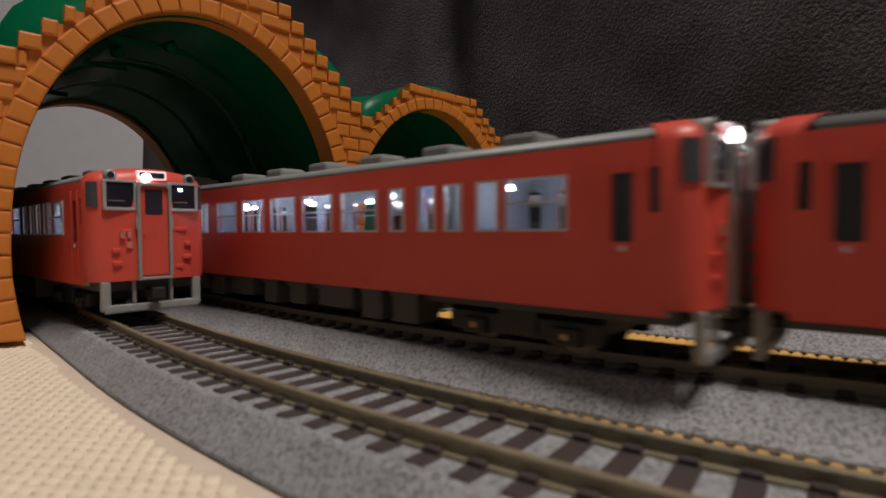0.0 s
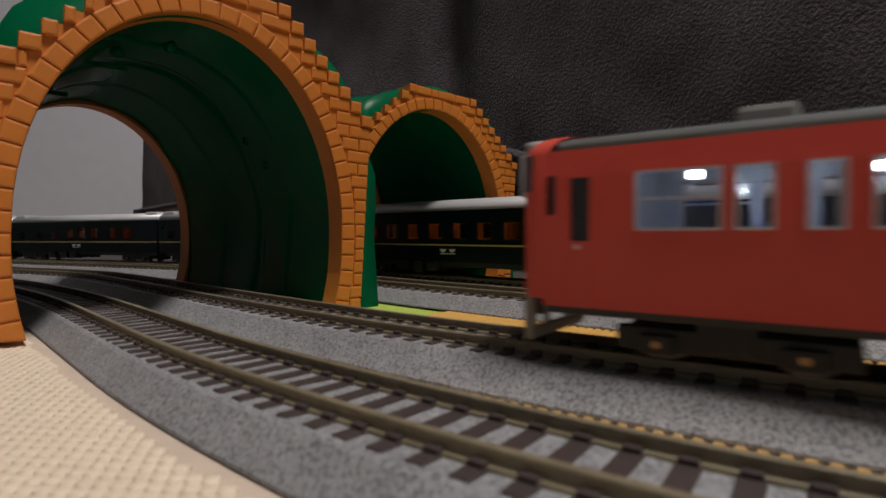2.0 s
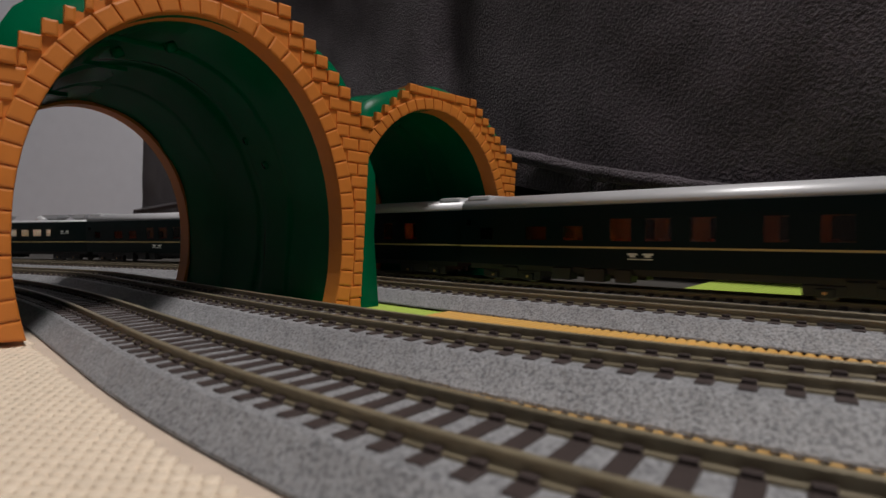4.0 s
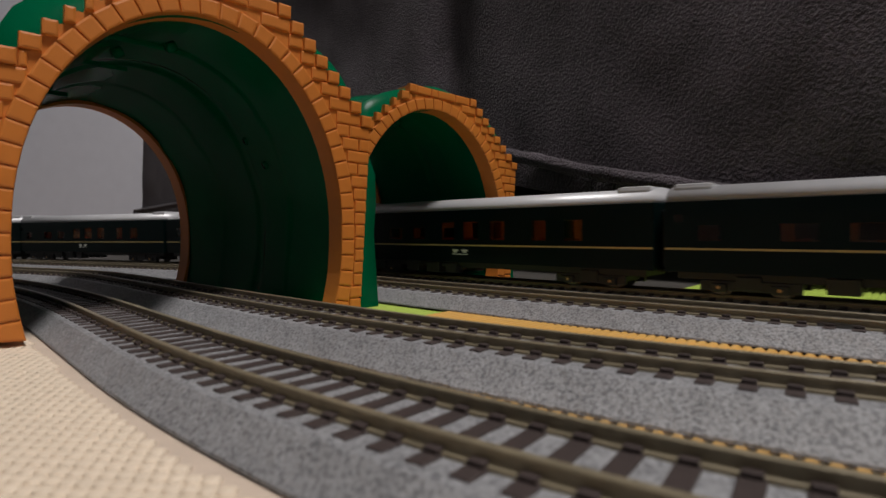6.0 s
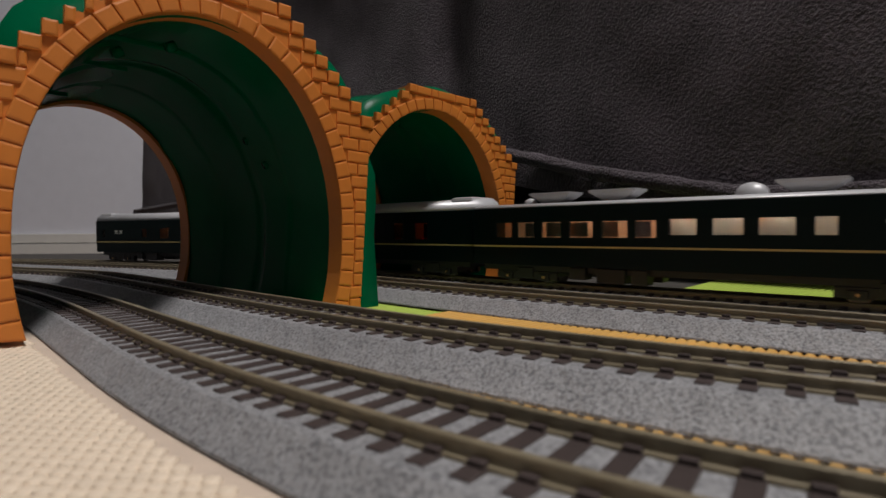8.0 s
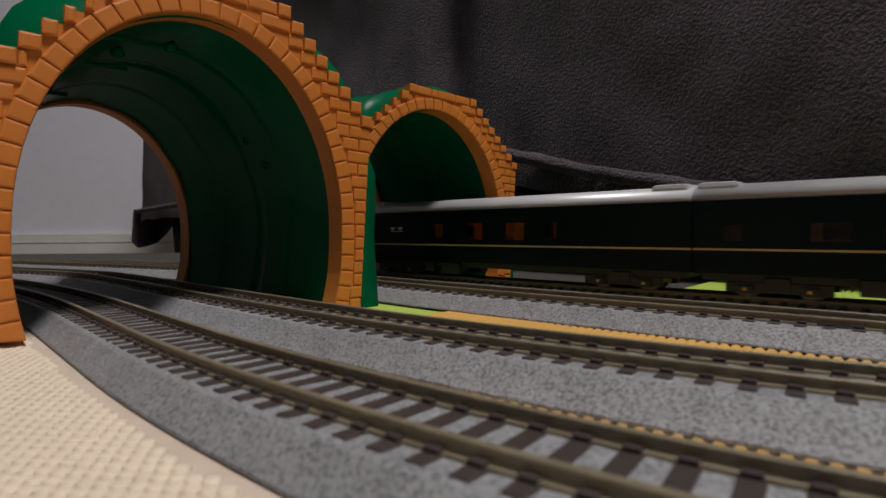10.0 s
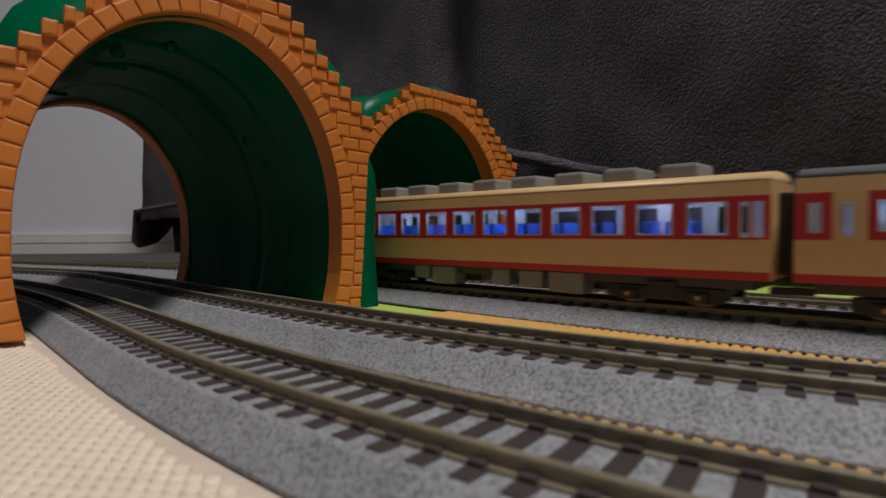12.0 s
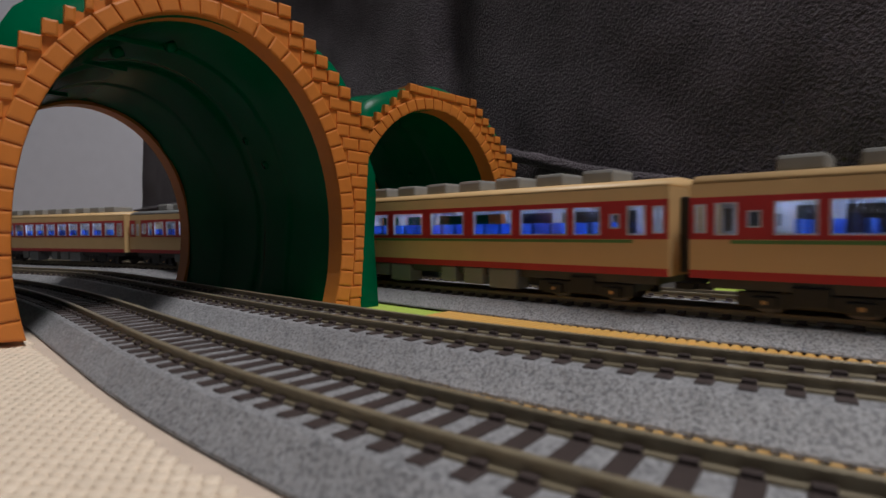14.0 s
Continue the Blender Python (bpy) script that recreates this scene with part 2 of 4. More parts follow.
def room():
    def slab(name, rows, mat, label, cat, bevel=0.0):
        ob = part(name, boxes(rows, bevel=bevel), mat, None, label)
        return tagged(ob, category=cat, kind="structure")
    slab("floor", (-2000, 2400, -1900, 1650, FLOOR_Z - 60, FLOOR_Z), FLOORM, "brown wooden floorboards under the whole layout", "floor")
    slab("ceiling", (-2000, 2400, -1900, 1650, 2360, 2420), CEIL, "white painted flat ceiling of the room", "ceiling")
    slab("wall_north", (-2000, 2400, 1500, 1600, FLOOR_Z, 2360), WALL, "pale grey papered wall behind the sofa", "wall")
    # three unseen walls, darker than the north one to hold down bounced light
    slab("wall_south", (-2000, 2400, -1900, -1800, FLOOR_Z, 2360), PLAINWALL, "unseen papered wall behind the lens, darkened to cut bounce light", "wall")
    slab("wall_west", (-2000, -1900, -1800, 1500, FLOOR_Z, 2360), PLAINWALL, "unseen papered side wall, darkened to cut bounce light", "wall")
    slab("wall_east", (2300, 2400, -1800, 1500, FLOOR_Z, 2360), PLAINWALL, "unseen papered side wall, darkened to cut bounce light", "wall")
    base = tagged(new("baseboard"), "white two-step skirting board along the wall", "baseboard", kind="structure")
    part("lower_board", boxes((-1898, 2298, 1484, 1499, FLOOR_Z + 0.5, -7.5), bevel=0.8), WHITE, base)
    part("upper_board", boxes((-1898, 2298, 1488, 1499, -5.0, 19.0), bevel=1.5), WHITE, base)
    lamp = thing("ceiling_lamp", "round white ceiling lamp with a glowing diffuser", "lamp")
    bm = disc(bmesh.new(), (580, -400, 2345), (0, 0, 1), 290, 28, 48)
    part("housing", bm, WHITE, lamp)
    bm = disc(bmesh.new(), (580, -400, 2318), (0, 0, 1), 270, 24, 48)
    part("diffuser", bm, glow_material("lamp_diffuser", (1, 0.95, 0.88), 1.5), lamp, "frosted white diffuser")


def board():
    ob = part("layout_board", boxes((-1890, 2280, -1780, 620, FLOOR_Z + 0.5, -1.6), bevel=2), BOARD, None, "dark flat board that carries the model railway")
    tagged(ob, category="board", kind="structure")


room()
board()


# ---- the sofa ----
def sofa():
    """Dark plush sofa: a soft front panel with folds, a rolled hem, and the base set back beneath."""
    e = Vector((-0.641, 0.767))          # along the front, to the far left
    n = Vector((0.767, 0.641))           # into the sofa
    o = Vector((51, 300))
    top = thing("sofa", "charcoal grey plush sofa with a rolled hem", "sofa")

    def where(a, d, z):
        q = o + e * a + n * d
        return (q.x, q.y, z)

    def foot(a):
        """Height of the lower edge, which sags towards the right."""
        return max(27.0, 46 - 0.14 * max(0.0, 25 - a)) - 3.0 * max(0.0, (a - 500) / 500) + 1.5 * math.sin(a * 0.05)

    def seam(a):
        k = min(1.0, max(0.0, (8 - a) / 50))
        return foot(a) + max(9.0, 18 - 0.07 * max(0.0, 25 - a)) - 1.5 * math.sin(a * 0.05) - 2.6 * k * k * (3 - 2 * k)

    bm = bmesh.new()
    na, nz = 190, 70
    a0, a1 = -520.0, 962.0
    grid = []
    for i in range(na + 1):
        a = a0 + (a1 - a0) * (i / na)
        row = []
        for j in range(nz + 1):
            k = j / nz
            z = 44 + 480 * k ** 1.4 + (foot(a) - 44) * max(0.0, 1 - k * 3)
            d = 26 * k + 5 * noise.noise((a * 0.006, z * 0.008, 1.0)) + 2.2 * noise.noise((a * 0.03, z * 0.02, 4.0))
            d += 9 * math.exp(-((a - 60 - z * 0.15) / 16.0) ** 2) * min(1, k * 3)
            d += 60 * max(0, (k - 0.7) / 0.3) ** 2
            row.append(bm.verts.new(where(a, d, z)))
        grid.append(row)
    for i in range(na):
        for j in range(nz):
            bm.faces.new((grid[i][j], grid[i + 1][j], grid[i + 1][j + 1], grid[i][j + 1]))
    # left end panel, rounded into the front
    prev = grid[na]
    for step in range(1, 13):
        row = []
        for j in range(nz + 1):
            k = j / nz
            v = prev[j].co
            turn = min(1.0, step / 4) * math.pi / 2
            q = Vector((v.x, v.y)) + (e * math.cos(turn) * 6 + n * (math.sin(turn) * 6 + (30 if step > 4 else 0)))
            row.append(bm.verts.new((q.x, q.y, v.z)))
        for j in range(nz):
            bm.faces.new((prev[j], row[j], row[j + 1], prev[j + 1]))
        prev = row
    bmesh.ops.recalc_face_normals(bm, faces=bm.faces)
    part("front_panel", smooth(bm), PLUSH, top)
    bm = bmesh.new()
    vs = [bm.verts.new(where(a, d, z)) for z in (495, 522) for a, d in ((-520, 60), (962, 60), (962, 330), (-520, 330))]
    for f in ((0, 1, 2, 3), (4, 5, 6, 7), (0, 1, 5, 4), (1, 2, 6, 5), (2, 3, 7, 6), (3, 0, 4, 7)):
        bm.faces.new([vs[i] for i in f])
    bmesh.ops.recalc_face_normals(bm, faces=bm.faces)
    bmesh.ops.bevel(bm, geom=list(bm.edges), offset=10, segments=3, affect="EDGES")
    part("top_cushion", smooth(bm), PLUSH, top)
    bm = bmesh.new()
    vs = [bm.verts.new(where(a, d, z)) for z in (46, 500) for a, d in ((-520, 322), (962, 322), (962, 332), (-520, 332))]
    for f in ((0, 1, 2, 3), (4, 5, 6, 7), (0, 1, 5, 4), (1, 2, 6, 5), (2, 3, 7, 6), (3, 0, 4, 7)):
        bm.faces.new([vs[i] for i in f])
    bmesh.ops.recalc_face_normals(bm, faces=bm.faces)
    part("back_panel", bm, PLUSH, top)
    # rolled hem seam
    bm = bmesh.new()
    rings = []
    for i in range(401):
        a = -520 + 1480 * i / 400
        z = seam(a)
        ring = []
        for k in range(12):
            t = k * math.pi / 6
            r = 4.3 + 0.5 * noise.noise((a * 0.05, k, 2.0)) + 0.7 * noise.noise((a * 0.35, t, 5.0))
            ring.append(bm.verts.new(where(a, -2.6 + r * math.cos(t), z + r * 0.85 * math.sin(t))))
        rings.append(ring)
    for a, b in zip(rings, rings[1:]):
        for k in range(12):
            bm.faces.new((a[k], a[(k + 1) % 12], b[(k + 1) % 12], b[k]))
    bmesh.ops.recalc_face_normals(bm, faces=bm.faces)
    part("hem", smooth(bm), PLUSH, top)
    bm = bmesh.new()
    vs = [bm.verts.new(where(a, d, z)) for z in (47, 52) for a, d in ((-520, 10), (955, 10), (955, 330), (-520, 330))]
    for f in ((0, 1, 2, 3), (4, 5, 6, 7), (0, 1, 5, 4), (1, 2, 6, 5), (2, 3, 7, 6), (3, 0, 4, 7)):
        bm.faces.new([vs[i] for i in f])
    bmesh.ops.recalc_face_normals(bm, faces=bm.faces)
    part("underside", bm, BLACK, top)
    for a, d in ((-420, 60), (900, 60), (-420, 300), (900, 300)):
        q = where(a, d, 0)
        bm = bmesh.new()
        m = Matrix.Translation((q[0], q[1], (FLOOR_Z + 48) / 2))
        bmesh.ops.create_cone(bm, cap_ends=True, segments=14, radius1=14, radius2=20, depth=48 - FLOOR_Z, matrix=m)
        part("leg", smooth(bm), BLACK, top, "dark turned leg")
    bm = bmesh.new()
    vs = [bm.verts.new(where(a, d, z)) for z in (FLOOR_Z + 6, 46.5) for a, d in ((-520, 240), (850, 240), (850, 262), (-520, 262))]
    for f in ((0, 1, 2, 3), (4, 5, 6, 7), (0, 1, 5, 4), (1, 2, 6, 5), (2, 3, 7, 6), (3, 0, 4, 7)):
        bm.faces.new([vs[i] for i in f])
    bmesh.ops.recalc_face_normals(bm, faces=bm.faces)
    part("rear_skirt", bm, BLACK, top, "dark cloth skirt at the back")
    # loose corner of the cover hanging over the end
    bm = bmesh.new()
    rows = []
    for i in range(33):
        row = []
        u = i / 32
        drop = 80 - 20 * u - 44 * max(0.0, (u - 0.55) / 0.45) ** 1.5 - 14 * max(0.0, 0.12 - u) / 0.12
        for j in range(17):
            v = j / 16
            d = -9 + 72 * u - 6 * v * (1 - u)
            fold = (1.5 + 7 * v) * math.sin(u * 11 + 1.2 * v) + 4 * noise.noise((u * 4, v * 3, 7.0))
            row.append(bm.verts.new(where(966 + fold - 14 * v * v, d, 64 - drop * v + 6 * v)))
        rows.append(row)
    for a, b in zip(rows, rows[1:]):
        for j in range(16):
            bm.faces.new((a[j], a[j + 1], b[j + 1], b[j]))
    bmesh.ops.solidify(bm, geom=list(bm.faces), thickness=2.5)
    part("cover_corner", smooth(bm), PLUSH, top, "loose plush corner hanging down")


sofa()


# ---- sheets on the board ----
def ribbed_sheet(name, x0, x1, y0, y1, turn, pitch, mat, label, z=0.0):
    """A thin moulded sheet with fine ridges along its own y."""
    bm = bmesh.new()
    n = int((x1 - x0) / pitch)
    pts = []
    for i in range(n + 1):
        x = x0 + i * pitch
        pts += [(x, z - 0.25), (x + pitch * 0.3, z + 0.25), (x + pitch * 0.7, z + 0.25)]
    pts += [(x1 + pitch, z - 0.25), (x1 + pitch, z - 0.5), (x0, z - 0.5)]
    a = [bm.verts.new((x, y0, h)) for x, h in pts]
    b = [bm.verts.new((x, y1, h)) for x, h in pts]
    for i in range(len(pts)):
        j = (i + 1) % len(pts)
        bm.faces.new((a[i], a[j], b[j], b[i]))
    bmesh.ops.recalc_face_normals(bm, faces=bm.faces)
    bmesh.ops.rotate(bm, verts=bm.verts, matrix=Matrix.Rotation(radians(turn), 3, "Z"))
    ob = part(name, bm, mat, None, label)
    return tagged(ob, category="mat")


def woven_mat():
    """Cream vinyl mat: rows of small raised pads, with a plain border along the track."""
    top = thing("woven_mat", "cream woven vinyl mat with a plain border", "mat")
    bm = sweep(PATH_A, PATH_A.near_s(-240, 244), PATH_A.near_s(60, 14), 6, [(12.0, -1.4), (12.0, -0.3), (190, -0.3), (190, -1.4)])
    part("backing", bm, MATEDGE, top)
    verts, faces = [], []
    w, h = 1.6, 1.75
    ang = radians(-8)
    ca, sa = math.cos(ang), math.sin(ang)
    for j in range(-20, 100):
        for i in range(-120, 40):
            cx = i * w + (0.5 * w if j % 2 else 0)
            cy = j * h
            x, y = ca * cx - sa * cy, sa * cx + ca * cy
            s = PATH_A.near_s(x, y) if -150 < x < 20 and 20 < y < 150 else None
            if s is None:
                continue
            if (PATH_A.at(s) - Vector((x, y))).length < 14.8 or x + y > 110:
                continue
            q, wy = PATH_A.at(s), PATH_A.way(s)
            if (Vector((x, y)) - q).dot(Vector((wy.y, -wy.x))) < 0:
                continue
            k = len(verts)
            hw, hh = w * 0.46, h * 0.43
            zt = 0.28 + 0.10 * noise.noise((x * 0.7, y * 0.7, 3.0))
            for f, z in ((1.0, -0.28), (0.86, zt * 0.7), (0.55, zt)):
                for a, b in ((-1, -1), (1, -1), (1, 1), (-1, 1)):
                    lx, ly = a * hw * f, b * hh * f
                    verts.append(((x + ca * lx - sa * ly) * MM, (y + sa * lx + ca * ly) * MM, z * MM))
            for r in (0, 4):
                for a in range(4):
                    b = (a + 1) % 4
                    faces.append((k + r + a, k + r + b, k + r + 4 + b, k + r + 4 + a))
            faces.append((k + 8, k + 9, k + 10, k + 11))
    me = bpy.data.meshes.new("weave")
    me.from_pydata(verts, [], faces)
    me.materials.append(MAT)
    for f in me.polygons:
        f.use_smooth = True
    ob = part("weave", me, None, top, "rows of small raised cream pads")
    tagged(ob, kind="stuff")


woven_mat()
ribbed_sheet("lime_sheet", -230, 330, 43, 150, -42, 1.9, LIME, "lime green ribbed plastic sheet under the tracks", -0.75)
ribbed_sheet("lime_sheet", -70, 330, 150.5, 290, -42, 1.9, LIME, "lime green ribbed plastic sheet reaching under the sofa", -0.75)
ribbed_sheet("ochre_sheet", -97, 40, 44, 150, -42, 1.9, SAND, "ochre ribbed plastic sheet laid on the lime sheet", -0.25)


# ---- tracks ----
GAUGE_HALF = 4.65
DROP_D = 2.2                             # the track beside the sofa lies lower
LIFT_B = 0.5                            # the second track lies a little higher
TIE_PITCH = 4.2


def tie_mesh():
    bm = boxes((-0.95, 0.95, -7.9, 7.9, 2.6, 3.88), bevel=0.16)
    for y in (-GAUGE_HALF, GAUGE_HALF):
        box(bm, -0.75, 0.75, y - 1.25, y + 1.25, 3.8, 4.35, 0.12)
    return finish(bm, "tie", TIE)


TIE_MESH = tie_mesh()


def rail_outline(c):
    return [(c - 0.8, 3.6), (c + 0.8, 3.6), (c + 0.75, 3.95), (c + 0.36, 4.1), (c + 0.36, 4.7), (c + 0.44, 4.8), (c + 0.44, 5.25),
            (c + 0.34, 5.35), (c - 0.34, 5.35), (c - 0.44, 5.25), (c - 0.44, 4.8), (c - 0.36, 4.7), (c - 0.36, 4.1), (c - 0.75, 3.95)]


def track(path, s0, s1, near, foot, label, joints=(), wide=0.0, lift=0.0):
    """A length of track: sloped grey roadbed with recessed cribs, ties, two rails."""
    top = thing("railway_track", label, "track", "model tracks")
    bm = sweep(path, s0, s1, 1.5, [(-foot - wide, 0), (-foot - wide, 0.4), (-11.2 - wide, 1.7), (-9.4 - 0.3 * wide, 3.3), (-8.6, 3.66), (-4, 3.62), (0, 3.66), (4, 3.62), (8.4, 3.66), (8.9, 3.5),
                                  (8.9 + (foot - 8.9) * 0.3, 2.5), (8.9 + (foot - 8.9) * 0.62, 1.45), (foot - 0.1, 0.35), (foot, 0)])
    for v in bm.verts:
        v.co.z *= 1 + lift / 3.66
        if v.co.z > 0.3:
            g = noise.noise(v.co * 0.9) * 0.16
            v.co.z += g
            v.co.x += 0.12 * noise.noise(v.co * 1.1 + Vector((9, 0, 0)))
    part("roadbed", bm, BALLAST, top, "moulded grey ballast")
    for c in (-GAUGE_HALF, GAUGE_HALF):
        bm = sweep(path, s0, s1, 4.0, [(o, z + lift) for o, z in rail_outline(c)])
        part("rail", bm, RAIL, top, "weathered metal rail")
    n0, n1 = int((near[0] - s0) / TIE_PITCH), int((near[1] - s0) / TIE_PITCH)
    verts, faces = [], []
    for i in range(int((s1 - s0) / TIE_PITCH)):
        s = s0 + (i + 0.5) * TIE_PITCH
        q, w = path.at(s), path.way(s)
        if n0 <= i < n1:
            ob = part("tie", TIE_MESH, None, top)
            ob.matrix_basis = pose(q.x * MM, q.y * MM, lift * MM, 0, 0, math.degrees(math.atan2(w.y, w.x)))
        else:
            k = len(verts)
            for a, b, z in itertools.product((-0.95, 0.95), (-7.9, 7.9), (2.6, 3.88)):
                verts.append(((q.x + w.x * a - w.y * b) * MM, (q.y + w.y * a + w.x * b) * MM, (z + lift) * MM))
            faces += [tuple(k + c for c in f) for f in ((0, 1, 3, 2), (4, 6, 7, 5), (0, 4, 5, 1), (2, 3, 7, 6), (1, 5, 7, 3), (0, 2, 6, 4))]
    me = bpy.data.meshes.new("far_ties")
    me.from_pydata(verts, [], faces)
    me.materials.append(TIE)
    tagged(part("far_ties", me, None, top), kind="stuff")
    for s in joints:
        q, w = path.at(s), path.way(s)
        for c in (-GAUGE_HALF, GAUGE_HALF):
            ob = part("rail_joiner", boxes((-3.2, 3.2, -0.85, 0.85, 3.6, 4.45), bevel=0.15), STEEL, top, "metal rail joiner")
            side = Vector((w.y, -w.x))
            ob.matrix_basis = pose((q.x + side.x * c) * MM, (q.y + side.y * c) * MM, 0, 0, 0, math.degrees(math.atan2(w.y, w.x)))


track(PATH_A, -980, 1560, (PATH_A.near_s(-330, 280), PATH_A.near_s(150, -70)), 12.4, "grey-ballasted model track beside the cream mat")
track(PATH_B, 422.7, 3260, (PATH_B.near_s(-330, 312), PATH_B.near_s(170, -42)), 13.2, "grey-ballasted model track through the first tunnel", (), 2.5, LIFT_B)
track(PATH_C, 860, 3680, (PATH_C.near_s(-400, 375), PATH_C.near_s(250, -56)), 12.6, "grey-ballasted model track through the second tunnel", (PATH_C.near_s(72, 101),))
track(PATH_D, 120, 3260, (PATH_D.near_s(-400, 412), PATH_D.near_s(280, -22)), 12.6, "grey-ballasted model track beside the sofa", (), 0.0, -DROP_D)


def ochre_strip():
    """The scalloped edge of a warped ochre plate that shows here and there between the two nearest tracks."""
    s0, s1 = PATH_B.near_s(-72, 158), PATH_B.near_s(160, -32)
    bm = sweep(PATH_B, s0, s1, 0.4, [(13.6, -0.6), (13.6, -0.3), (14.6, -0.15), (15.4, -0.25), (15.5, -0.6)])
    for v in bm.verts:
        if v.co.z > -0.5:
            s = PATH_B.near_s(v.co.x, v.co.y)
            v.co.z += 0.18 * math.sin(s * 2.6) + 0.25 * noise.noise((s * 0.03, 0, 3))
    tagged(part("ochre_strip", smooth(bm), SAND, None, "narrow scalloped ochre plastic strip between two tracks"), category="mat")


ochre_strip()


# ---- toy tunnels ----
def arch(z_scale):
    """Half widths of the opening by height: a horseshoe arch, from the left foot over the crown."""
    pts = []
    for z, a in ((0, 32.7), (5, 33.8), (11, 34.8), (17, 35.1)):
        pts.append((-a, z))
    for i in range(33):
        t = math.pi * i / 32
        pts.append((-35.1 * math.cos(t), 22 + 48 * math.sin(t)))
    for z, a in ((17, 35.1), (11, 34.8), (5, 33.8), (0, 32.7)):
        pts.append((a, z))
    return [(a, z * z_scale) for a, z in pts]


def offset_outline(pts, d):
    out = []
    for i, p in enumerate(pts):
        a, b = Vector(pts[max(0, i - 1)]), Vector(pts[min(len(pts) - 1, i + 1)])
        w = (b - a).normalized()
        out.append((p[0] - w.y * d, p[1] + w.x * d))
    out[0], out[-1] = (out[0][0], 0), (out[-1][0], 0)
    return out


LEFT_FLAT, RIGHT_FLAT = 13.5, 19.5       # half widths of the level top course


def block(bm_pts, y0, y1, bevel=0.35):
    """A bevelled stone: a (x, z) quad from y0 (front) to y1."""
    bm = bmesh.new()
    a = [bm.verts.new((x, y0, z)) for x, z in bm_pts]
    b = [bm.verts.new((x, y1, z)) for x, z in bm_pts]
    n = len(bm_pts)
    front = bm.faces.new(a)
    bm.faces.new(b[::-1])
    for i in range(n):
        bm.faces.new((a[i], b[i], b[(i + 1) % n], a[(i + 1) % n]))
    bmesh.ops.recalc_face_normals(bm, faces=bm.faces)
    bmesh.ops.bevel(bm, geom=[e for e in bm.edges if all(v.co.y < y0 + 0.01 for v in e.verts)], offset=bevel, segments=2, affect="EDGES", profile=0.6)
    return bm


